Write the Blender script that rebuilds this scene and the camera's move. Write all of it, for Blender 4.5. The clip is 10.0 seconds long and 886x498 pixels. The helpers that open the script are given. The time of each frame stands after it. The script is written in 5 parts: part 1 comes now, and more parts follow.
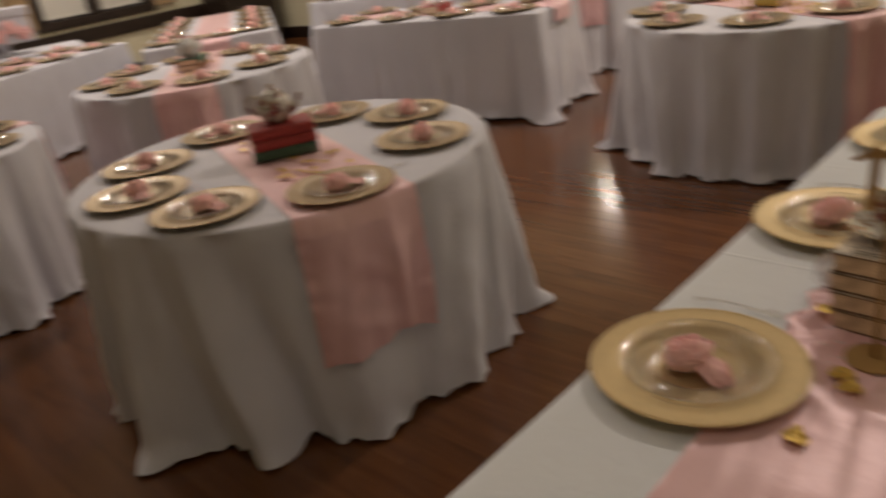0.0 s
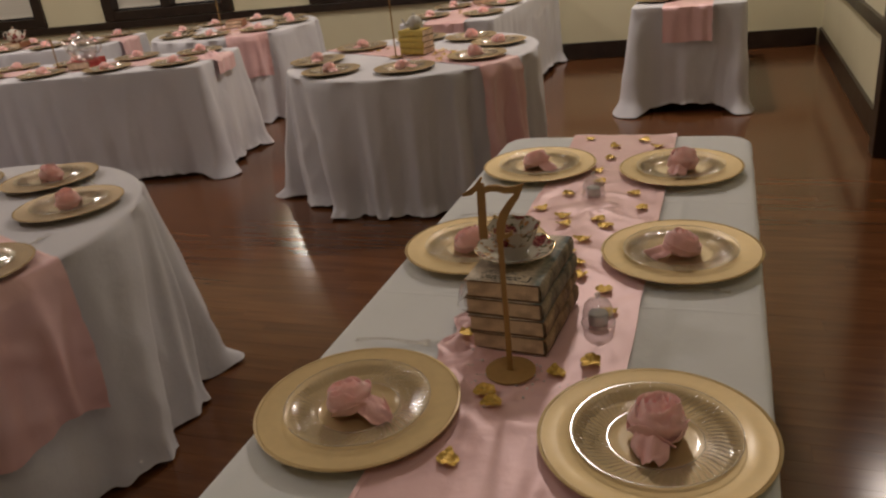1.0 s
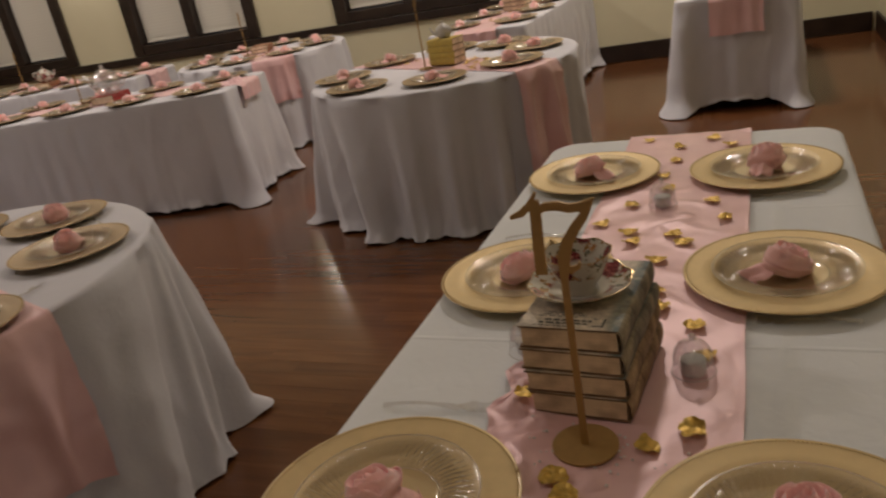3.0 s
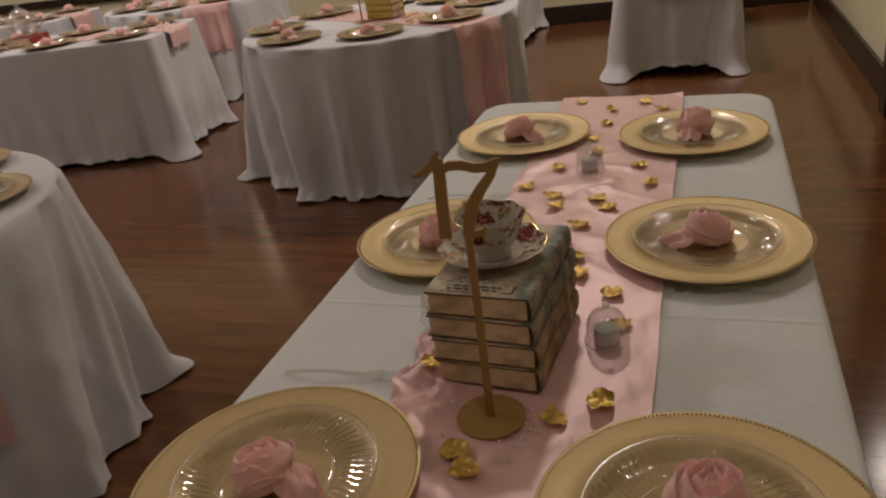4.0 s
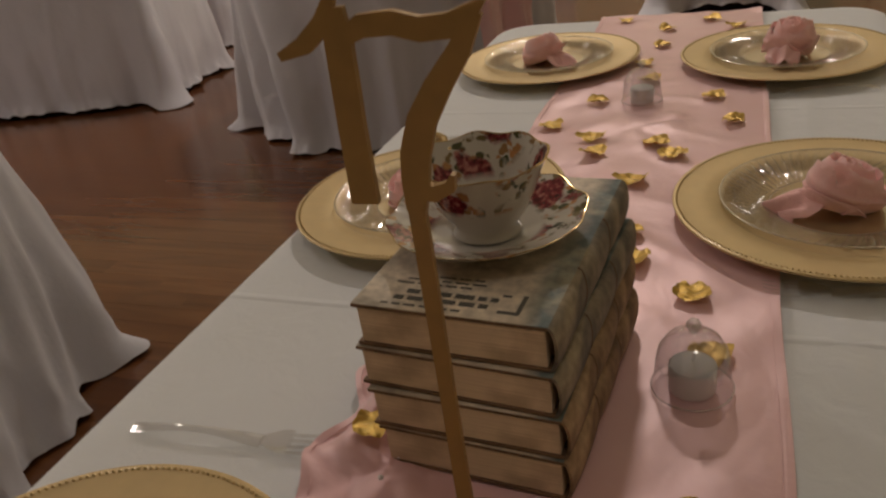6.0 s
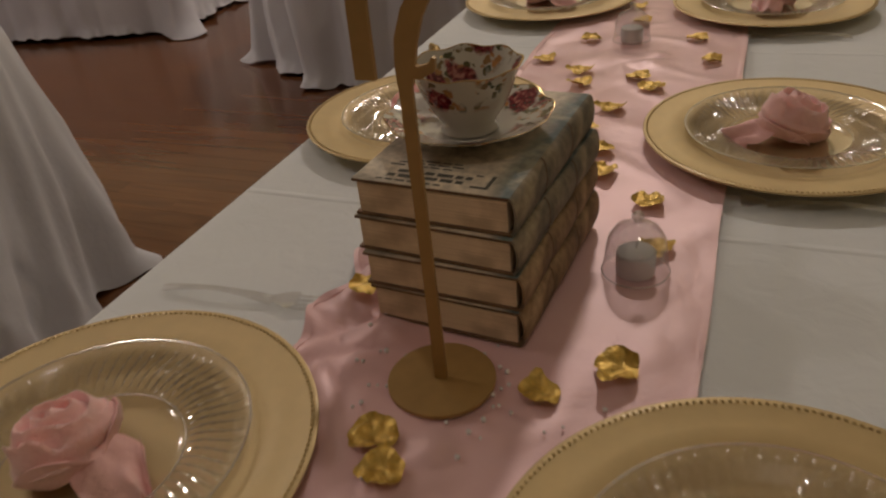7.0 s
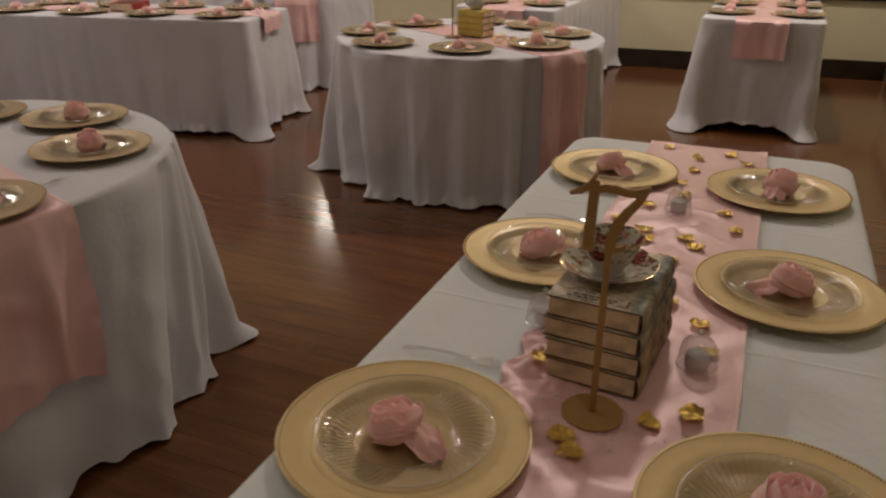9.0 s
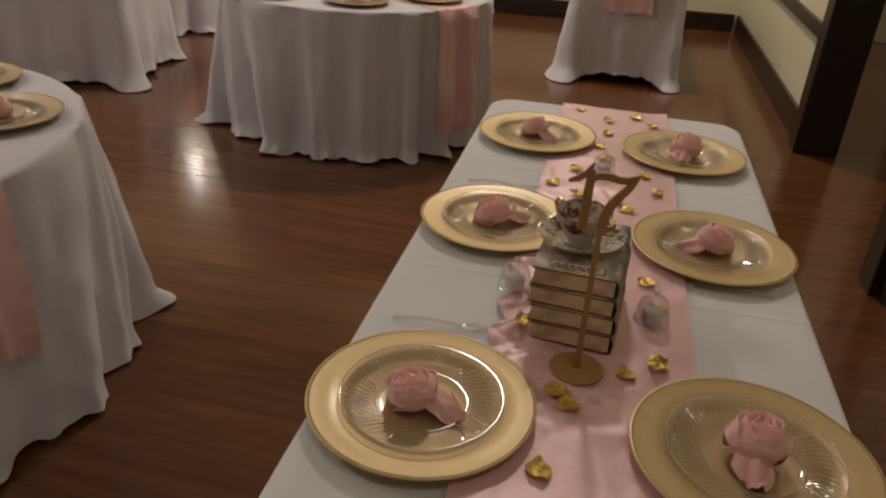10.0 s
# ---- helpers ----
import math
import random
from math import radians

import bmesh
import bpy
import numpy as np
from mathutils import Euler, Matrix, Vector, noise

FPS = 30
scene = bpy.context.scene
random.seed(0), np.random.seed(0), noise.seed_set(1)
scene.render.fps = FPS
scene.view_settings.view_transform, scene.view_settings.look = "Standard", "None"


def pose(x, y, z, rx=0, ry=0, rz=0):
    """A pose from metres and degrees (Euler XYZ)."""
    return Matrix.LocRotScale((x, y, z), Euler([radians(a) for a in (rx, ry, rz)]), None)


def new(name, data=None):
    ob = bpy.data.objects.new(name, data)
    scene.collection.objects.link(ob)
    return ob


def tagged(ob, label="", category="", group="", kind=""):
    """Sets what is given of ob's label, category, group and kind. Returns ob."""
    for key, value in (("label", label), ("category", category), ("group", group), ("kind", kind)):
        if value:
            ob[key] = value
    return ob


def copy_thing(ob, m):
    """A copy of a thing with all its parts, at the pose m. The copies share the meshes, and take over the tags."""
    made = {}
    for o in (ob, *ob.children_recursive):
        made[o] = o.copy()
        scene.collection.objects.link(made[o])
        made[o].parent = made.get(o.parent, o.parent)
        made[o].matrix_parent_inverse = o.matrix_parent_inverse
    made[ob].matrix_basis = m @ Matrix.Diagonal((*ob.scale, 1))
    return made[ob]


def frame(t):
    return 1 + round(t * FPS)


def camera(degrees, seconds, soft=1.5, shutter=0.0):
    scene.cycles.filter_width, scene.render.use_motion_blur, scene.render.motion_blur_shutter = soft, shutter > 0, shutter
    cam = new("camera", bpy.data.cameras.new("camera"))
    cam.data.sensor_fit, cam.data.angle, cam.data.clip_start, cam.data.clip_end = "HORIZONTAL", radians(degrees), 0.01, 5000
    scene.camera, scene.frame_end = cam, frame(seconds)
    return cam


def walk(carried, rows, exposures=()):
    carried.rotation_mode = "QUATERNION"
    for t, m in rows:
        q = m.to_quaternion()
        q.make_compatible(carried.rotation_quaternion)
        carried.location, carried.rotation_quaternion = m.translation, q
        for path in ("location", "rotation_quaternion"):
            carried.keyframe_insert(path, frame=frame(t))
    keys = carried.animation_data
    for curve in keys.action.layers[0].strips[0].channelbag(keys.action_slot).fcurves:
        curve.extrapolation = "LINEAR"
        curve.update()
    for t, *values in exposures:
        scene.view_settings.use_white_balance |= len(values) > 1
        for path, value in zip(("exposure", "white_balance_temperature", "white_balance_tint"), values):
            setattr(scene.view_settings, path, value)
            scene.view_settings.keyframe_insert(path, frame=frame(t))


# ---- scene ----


def view(x, y, z, yaw, pitch, roll):
    """A camera pose: place, heading to the left, tilt up and roll, in degrees."""
    return pose(x, y, z, 90 + pitch, 0, yaw) @ pose(0, 0, 0, 0, 0, roll)


cam = camera(60.6, 10.0, soft=2.2, shutter=0.4)
walk(cam, [
    (0, view(0.223, -1.157, 1.472, 45.81, -23.81, -8.70)),
    (0.2, view(0.249, -1.132, 1.470, 36.63, -25.52, -8.72)),
    (0.5, view(0.287, -1.097, 1.469, 28.30, -25.39, -8.68)),
    (1, view(0.294, -1.093, 1.468, 21.58, -23.31, -6.52)),
    (1.5, view(0.320, -1.088, 1.472, 21.55, -22.24, -9.07)),
    (2, view(0.296, -1.050, 1.461, 25.92, -21.12, -9.64)),
    (2.5, view(0.271, -1.010, 1.451, 28.43, -20.28, -11.32)),
    (3, view(0.192, -0.828, 1.379, 24.79, -21.59, -10.69)),
    (3.2, view(0.210, -0.839, 1.380, 22.97, -22.55, -10.05)),
    (4.3, view(0.215, -0.688, 1.326, 20.77, -25.85, -8.02)),
    (4.5, view(0.207, -0.630, 1.307, 22.19, -26.18, -7.77)),
    (5, view(0.187, -0.500, 1.249, 24.85, -26.81, -8.63)),
    (5.2, view(0.174, -0.450, 1.223, 25.28, -26.92, -8.75)),
    (6.3, view(0.109, -0.346, 1.137, 21.13, -30.04, -7.04)),
    (6.5, view(0.109, -0.361, 1.128, 20.64, -32.10, -5.46)),
    (7, view(0.173, -0.457, 1.162, 24.20, -31.79, -6.23)),
    (7.5, view(0.227, -0.570, 1.223, 25.61, -31.03, -6.29)),
    (8, view(0.208, -0.672, 1.296, 24.80, -27.35, -2.66)),
    (8.5, view(0.186, -0.817, 1.321, 24.75, -25.54, -0.13)),
    (9, view(0.124, -0.926, 1.393, 22.84, -23.93, 0.28)),
    (9.5, view(-0.017, -1.106, 1.463, 13.13, -25.91, 4.12)),
    (10, view(-0.049, -1.045, 1.478, 11.14, -28.01, 3.63)),
], exposures=[
    (0, -0.8), (0.5, -0.87), (1, -1.08), (2.5, -1.08), (3, -1.03), (4.3, -1.12), (5, -1.12), (6.5, -1.03), (8, -1.20), (10, -0.93),
])

# ---- light ----
world = bpy.data.worlds.new("night")
world.use_nodes = True
world.node_tree.nodes["Background"].inputs[0].default_value = (0.012, 0.014, 0.02, 1)
world.node_tree.nodes["Background"].inputs[1].default_value = 1.0
scene.world = world

WARM = (1.0, 0.865, 0.77)


def overhead_lamp(x, y, watts, size=0.5, z=4.6, colour=WARM):
    data = bpy.data.lights.new("overhead_light", "AREA")
    data.shape, data.size, data.energy, data.color = "DISK", size, watts, colour
    lamp = new("overhead_light", data)
    lamp.matrix_world = pose(x, y, z)
    return lamp


def wall_fill(x, y, z, watts):
    data = bpy.data.lights.new("wall_fill_light", "POINT")
    data.energy, data.color, data.shadow_soft_size = watts, WARM, 0.05
    lamp = new("wall_fill_light", data)
    lamp.location = (x, y, z)
    return lamp


overhead_lamp(-0.75, 4.9, 196, 0.45)
# Added fill above the near end, no fixture there: brightens front table and books.
overhead_lamp(0.75, -1.2, 18, 0.7)
# Unseen lamps, assumed overhead to light the far tables evenly.
overhead_lamp(-5.2, 3.9, 100, 0.5)
overhead_lamp(-5.4, 0.3, 88, 0.5)
overhead_lamp(-8.2, 2.6, 150, 0.5)
overhead_lamp(2.2, 6.2, 60, 0.4)
# Bare point lights without fixtures, added to brighten the north wall between windows.
wall_fill(-4.52, 6.42, 2.0, 13)
wall_fill(-7.1, 6.2, 2.0, 9)
wall_fill(-1.9, 6.65, 2.0, 1.5)


# ---- materials ----
def material(name):
    m = bpy.data.materials.new(name)
    m.use_nodes = True
    nt = m.node_tree
    return m, nt, nt.nodes["Principled BSDF"]


def node(nt, kind, **props):
    n = nt.nodes.new(kind)
    for k, v in props.items():
        if k in n.inputs:
            n.inputs[k].default_value = v
    return n


def coords(nt, scale=(1, 1, 1), which="Object"):
    tc = nt.nodes.new("ShaderNodeTexCoord")
    mp = nt.nodes.new("ShaderNodeMapping")
    mp.inputs["Scale"].default_value = scale
    nt.links.new(tc.outputs[which], mp.inputs[0])
    return mp.outputs[0]


def ramp(nt, fac, stops):
    r = nt.nodes.new("ShaderNodeValToRGB")
    els = r.color_ramp.elements
    while len(els) < len(stops):
        els.new(0.5)
    for e, (p, c) in zip(els, stops):
        e.position, e.color = p, (*c, 1)
    nt.links.new(fac, r.inputs[0])
    return r.outputs[0]


def mixed(nt, fac, a, b, mode="MIX"):
    m = nt.nodes.new("ShaderNodeMix")
    m.data_type, m.blend_type = "RGBA", mode
    for sock, v in ((m.inputs[0], fac), (m.inputs[6], a), (m.inputs[7], b)):
        if hasattr(v, "is_output"):
            nt.links.new(v, sock)
        elif isinstance(v, (int, float)):
            sock.default_value = v
        else:
            sock.default_value = (*v, 1)
    return m.outputs[2]


def bump(nt, bsdf, height, strength=0.3, distance=0.002, normal=None):
    b = nt.nodes.new("ShaderNodeBump")
    b.inputs["Strength"].default_value, b.inputs["Distance"].default_value = strength, distance
    nt.links.new(height, b.inputs["Height"])
    if normal:
        nt.links.new(normal, b.inputs["Normal"])
    nt.links.new(b.outputs[0], bsdf.inputs["Normal"])
    return b.outputs[0]


def fabric(name, base, dark, rough=0.85, weave=900, sheen=0.2, crease=False, dents=9.0, depth=0.012, crumpled=False):
    m, nt, b = material(name)
    v = coords(nt)
    big = node(nt, "ShaderNodeTexNoise", Scale=2.3, Detail=4.0)
    nt.links.new(v, big.inputs["Vector"])
    nt.links.new(ramp(nt, big.outputs[0], [(0.3, dark), (0.7, base)]), b.inputs["Base Color"])
    b.inputs["Roughness"].default_value = rough
    b.inputs["Sheen Weight"].default_value = sheen
    fine = node(nt, "ShaderNodeTexNoise", Scale=weave, Detail=1.0)
    crumple = node(nt, "ShaderNodeTexNoise", Scale=dents * 3.2, Detail=4.0)
    crumple.inputs["Distortion"].default_value = 0.7
    nt.links.new(v, crumple.inputs["Vector"])
    nt.links.new(v, fine.inputs["Vector"])
    soft = node(nt, "ShaderNodeTexNoise", Scale=dents, Detail=3.0)
    nt.links.new(v, soft.inputs["Vector"])
    n1 = bump(nt, b, soft.outputs[0], 0.25, depth)
    n2 = bump(nt, b, crumple.outputs[0], 0.30, depth * 0.35, n1)
    n3 = bump(nt, b, fine.outputs[0], 0.12, 0.0006, n2)
    if crumpled:
        ridge = node(nt, "ShaderNodeTexNoise", Scale=5.5, Detail=3.0)
        ridge.noise_type = "RIDGED_MULTIFRACTAL"
        ridge.inputs["Distortion"].default_value = 0.5
        nt.links.new(v, ridge.inputs["Vector"])
        bump(nt, b, ridge.outputs[0], 0.32, 0.006, n3)
    if crease:
        wob = node(nt, "ShaderNodeTexNoise", Scale=1.5, Detail=2.0)
        nt.links.new(v, wob.inputs["Vector"])
        sep = nt.nodes.new("ShaderNodeSeparateXYZ")
        nt.links.new(mixed(nt, 0.03, v, wob.outputs[1]), sep.inputs[0])
        total = None
        for axis, at, wide in ((0, -0.24, 0.005), (0, 0.07, 0.007), (0, 0.62, 0.006), (1, -0.192, 0.020)):
            d = nt.nodes.new("ShaderNodeMath")
            d.operation = "SUBTRACT"
            d.inputs[1].default_value = at
            nt.links.new(sep.outputs[axis], d.inputs[0])
            e = nt.nodes.new("ShaderNodeMath")
            e.operation = "ABSOLUTE"
            nt.links.new(d.outputs[0], e.inputs[0])
            r = node(nt, "ShaderNodeMapRange")
            r.interpolation_type = "SMOOTHSTEP"
            for key, val in (("From Min", 0.0), ("From Max", wide), ("To Min", 1.0), ("To Max", 0.0)):
                r.inputs[key].default_value = val
            nt.links.new(e.outputs[0], r.inputs["Value"])
            if total is None:
                total = r.outputs[0]
            else:
                s = nt.nodes.new("ShaderNodeMath")
                s.operation = "MAXIMUM"
                nt.links.new(total, s.inputs[0])
                nt.links.new(r.outputs[0], s.inputs[1])
                total = s.outputs[0]
        bump(nt, b, total, 0.5, 0.003, b.inputs["Normal"].links[0].from_socket)
    return m


# White linen with the skirts' lilac shade put into the colour; front table's stays lighter.
M_CLOTH_SHADED = fabric("white_table_linen_shaded", (0.675, 0.678, 0.735), (0.615, 0.618, 0.675), crumpled=True, depth=0.015)
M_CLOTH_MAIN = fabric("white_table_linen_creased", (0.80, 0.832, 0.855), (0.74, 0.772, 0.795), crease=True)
M_NAPKIN = fabric("pink_napkin_cotton", (0.95, 0.605, 0.59), (0.90, 0.525, 0.515), rough=0.9, sheen=0.4, dents=55.0, depth=0.010)
M_NAPKIN_ROLL = fabric("pink_napkin_cotton_rolled", (0.95, 0.605, 0.59), (0.90, 0.525, 0.515), rough=0.9, sheen=0.4, dents=55.0, depth=0.010)
M_NAPKIN_ROLL.node_tree.nodes["Principled BSDF"].inputs["Subsurface Weight"].default_value = 0.35
M_NAPKIN_ROLL.node_tree.nodes["Principled BSDF"].inputs["Subsurface Radius"].default_value = (0.012, 0.007, 0.006)
M_NAPKIN_ROLL.node_tree.nodes["Principled BSDF"].inputs["Subsurface Scale"].default_value = 1.0


def satin():
    m, nt, b = material("pink_satin")
    v = coords(nt)
    big = node(nt, "ShaderNodeTexNoise", Scale=5.0, Detail=5.0)
    nt.links.new(v, big.inputs["Vector"])
    nt.links.new(ramp(nt, big.outputs[0], [(0.3, (0.795, 0.485, 0.500)), (0.7, (0.875, 0.585, 0.600))]), b.inputs["Base Color"])
    b.inputs["Roughness"].default_value = 0.44
    b.inputs["Metallic"].default_value = 0.12
    b.inputs["Specular IOR Level"].default_value = 0.8
    b.inputs["Sheen Weight"].default_value = 0.3
    b.inputs["Anisotropic"].default_value = 0.5
    w = node(nt, "ShaderNodeTexNoise", Scale=20.0, Detail=5.0)
    w.inputs["Distortion"].default_value = 0.35
    nt.links.new(v, w.inputs["Vector"])
    thread = node(nt, "ShaderNodeTexNoise", Scale=700.0, Detail=1.0)
    nt.links.new(v, thread.inputs["Vector"])
    n1 = bump(nt, b, w.outputs[0], 0.20, 0.008)
    bump(nt, b, thread.outputs[0], 0.1, 0.0004, n1)
    return m


M_SATIN = satin()


def plain(name, base, rough, metal=0.0, vary=0.12, scale=20.0, relief=0.0, spec=0.5):
    m, nt, b = material(name)
    v = coords(nt)
    n = node(nt, "ShaderNodeTexNoise", Scale=scale, Detail=5.0)
    nt.links.new(v, n.inputs["Vector"])
    lo = tuple(c * (1 - vary) for c in base)
    hi = tuple(min(1, c * (1 + vary)) for c in base)
    nt.links.new(ramp(nt, n.outputs[0], [(0.3, lo), (0.7, hi)]), b.inputs["Base Color"])
    b.inputs["Metallic"].default_value = metal
    b.inputs["Specular IOR Level"].default_value = spec
    mr = node(nt, "ShaderNodeMapRange")
    mr.inputs["To Min"].default_value, mr.inputs["To Max"].default_value = rough * 0.8, min(1, rough * 1.25)
    nt.links.new(n.outputs[0], mr.inputs["Value"])
    nt.links.new(mr.outputs[0], b.inputs["Roughness"])
    if relief:
        bump(nt, b, n.outputs[0], 0.6, relief)
    return m


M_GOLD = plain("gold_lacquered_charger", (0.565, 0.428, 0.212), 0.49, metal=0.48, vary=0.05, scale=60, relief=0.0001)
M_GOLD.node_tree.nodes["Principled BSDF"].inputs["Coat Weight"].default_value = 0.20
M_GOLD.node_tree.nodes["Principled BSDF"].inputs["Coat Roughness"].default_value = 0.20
# Darker copy of M_GOLD: dim reflections on the far tables put into its colour.
M_GOLD_DIM = plain("dimmed_gold_charger", (0.38, 0.285, 0.165), 0.42, metal=0.62, vary=0.10, scale=40, relief=0.0001)
M_BEAD = plain("gold_beading", (0.56, 0.42, 0.20), 0.34, metal=0.35, vary=0.06)
M_FOIL = plain("gold_foil", (0.64, 0.43, 0.10), 0.33, metal=0.55, vary=0.25, scale=150, relief=0.004)
M_SIGN = plain("gold_painted_wood", (0.40, 0.25, 0.09), 0.5, metal=0.25, vary=0.08, scale=80, relief=0.0003)


def page_edges():
    m, nt, b = material("page_edges")
    leaf = node(nt, "ShaderNodeTexNoise", Scale=1.0, Detail=5.0)
    nt.links.new(coords(nt, (9, 9, 900)), leaf.inputs["Vector"])
    stain = node(nt, "ShaderNodeTexNoise", Scale=34.0, Detail=6.0)
    nt.links.new(coords(nt), stain.inputs["Vector"])
    lines = ramp(nt, leaf.outputs[0], [(0.3, (0.70, 0.555, 0.41)), (0.7, (0.93, 0.79, 0.62))])
    spots = ramp(nt, stain.outputs[0], [(0.35, (0.72, 0.68, 0.62)), (0.6, (1.05, 1.04, 1.02))])
    nt.links.new(mixed(nt, 1.0, lines, spots, "MULTIPLY"), b.inputs["Base Color"])
    b.inputs["Roughness"].default_value = 0.9
    bump(nt, b, leaf.outputs[0], 0.6, 0.0008)
    return m


M_PAPER = page_edges()
M_DARKWOOD = plain("dark_stained_trim", (0.022, 0.013, 0.009), 0.33, vary=0.4, scale=12, relief=0.0006)
M_CEIL = plain("white_ceiling_paint", (0.72, 0.68, 0.60), 0.9, vary=0.04, scale=3)
M_WAX = plain("tealight_wax", (0.84, 0.85, 0.85), 0.5, vary=0.05)
M_TIN = plain("tealight_cup_plastic", (0.88, 0.89, 0.89), 0.45, vary=0.04)
for m_, s_ in ((M_TIN, 0.5), (M_WAX, 0.6)):
    m_.node_tree.nodes["Principled BSDF"].inputs["Subsurface Weight"].default_value = s_
    m_.node_tree.nodes["Principled BSDF"].inputs["Subsurface Radius"].default_value = (0.02, 0.02, 0.02)
    m_.node_tree.nodes["Principled BSDF"].inputs["Subsurface Scale"].default_value = 1.0
M_INK = plain("printed_ink", (0.11, 0.105, 0.09), 0.7, vary=0.2)
M_RED = plain("red_book_cloth", (0.30, 0.035, 0.03), 0.6, vary=0.2, scale=30, relief=0.0006)
M_GREEN = plain("green_book_cloth", (0.05, 0.10, 0.06), 0.6, vary=0.2, scale=30, relief=0.0006)
M_YELLOW = plain("yellow_book_cloth", (0.56, 0.42, 0.09), 0.55, vary=0.12, scale=30, relief=0.0006)
M_BROWN = plain("brown_book_cloth", (0.26, 0.12, 0.06), 0.6, vary=0.2, scale=30, relief=0.0006)
M_CRYSTAL = plain("cut_crystal", (0.86, 0.82, 0.83), 0.12, vary=0.05, spec=1.0)
M_GREY = plain("pale_grey_ceramic", (0.50, 0.49, 0.46), 0.3, vary=0.15, scale=25)
M_GILT = plain("gilt_rim", (0.58, 0.42, 0.20), 0.22, metal=0.9, vary=0.1)
M_TAN = fabric("tan_curtain_cloth", (0.50, 0.36, 0.20), (0.42, 0.30, 0.16))
M_LEG = plain("grey_folding_leg", (0.25, 0.25, 0.25), 0.4, metal=0.6)
M_TABLE = plain("folding_table_board", (0.55, 0.54, 0.50), 0.6, vary=0.08)


def wall_paint():
    m, nt, b = material("cream_wall_paint")
    v = coords(nt)
    n = node(nt, "ShaderNodeTexNoise", Scale=1.1, Detail=6.0)
    nt.links.new(v, n.inputs["Vector"])
    nt.links.new(ramp(nt, n.outputs[0], [(0.3, (0.61, 0.57, 0.40)), (0.7, (0.68, 0.64, 0.46))]), b.inputs["Base Color"])
    b.inputs["Roughness"].default_value = 0.7
    f = node(nt, "ShaderNodeTexNoise", Scale=160.0, Detail=3.0)
    nt.links.new(v, f.inputs["Vector"])
    bump(nt, b, f.outputs[0], 0.2, 0.001)
    return m


M_WALL = wall_paint()


def floor_wood():
    m, nt, b = material("varnished_red_oak_boards")
    v = coords(nt, (1.0, 9, 9), "Object")
    info = nt.nodes.new("ShaderNodeObjectInfo")
    isl = nt.nodes.new("ShaderNodeNewGeometry")
    add = nt.nodes.new("ShaderNodeMath")
    nt.links.new(info.outputs["Random"], add.inputs[0])
    nt.links.new(isl.outputs["Random Per Island"], add.inputs[1])
    fr = nt.nodes.new("ShaderNodeMath")
    fr.operation = "FRACT"
    nt.links.new(add.outputs[0], fr.inputs[0])
    sh = nt.nodes.new("ShaderNodeVectorMath")
    sh.operation = "ADD"
    nt.links.new(v, sh.inputs[0])
    off = nt.nodes.new("ShaderNodeVectorMath")
    off.operation = "SCALE"
    off.inputs[0].default_value = (17, 9, 5)
    nt.links.new(fr.outputs[0], off.inputs["Scale"])
    nt.links.new(off.outputs[0], sh.inputs[1])
    g = node(nt, "ShaderNodeTexNoise", Scale=2.2, Detail=6.0)
    g.inputs["Distortion"].default_value = 0.6
    nt.links.new(sh.outputs[0], g.inputs["Vector"])
    grain = ramp(nt, g.outputs[0], [(0.25, (0.096, 0.037, 0.0145)), (0.55, (0.134, 0.054, 0.020)), (0.8, (0.168, 0.071, 0.027))])
    tone = ramp(nt, fr.outputs[0], [(0.0, (0.90, 0.88, 0.87)), (1.0, (1.10, 1.08, 1.07))])
    nt.links.new(mixed(nt, 1.0, grain, tone, "MULTIPLY"), b.inputs["Base Color"])
    w = node(nt, "ShaderNodeTexNoise", Scale=0.9, Detail=5.0)
    nt.links.new(coords(nt), w.inputs["Vector"])
    mr = node(nt, "ShaderNodeMapRange")
    mr.inputs["To Min"].default_value, mr.inputs["To Max"].default_value = 0.11, 0.21
    nt.links.new(w.outputs[0], mr.inputs["Value"])
    nt.links.new(mr.outputs[0], b.inputs["Roughness"])
    bump(nt, b, g.outputs[0], 0.015, 0.0006)
    return m


M_FLOOR = floor_wood()


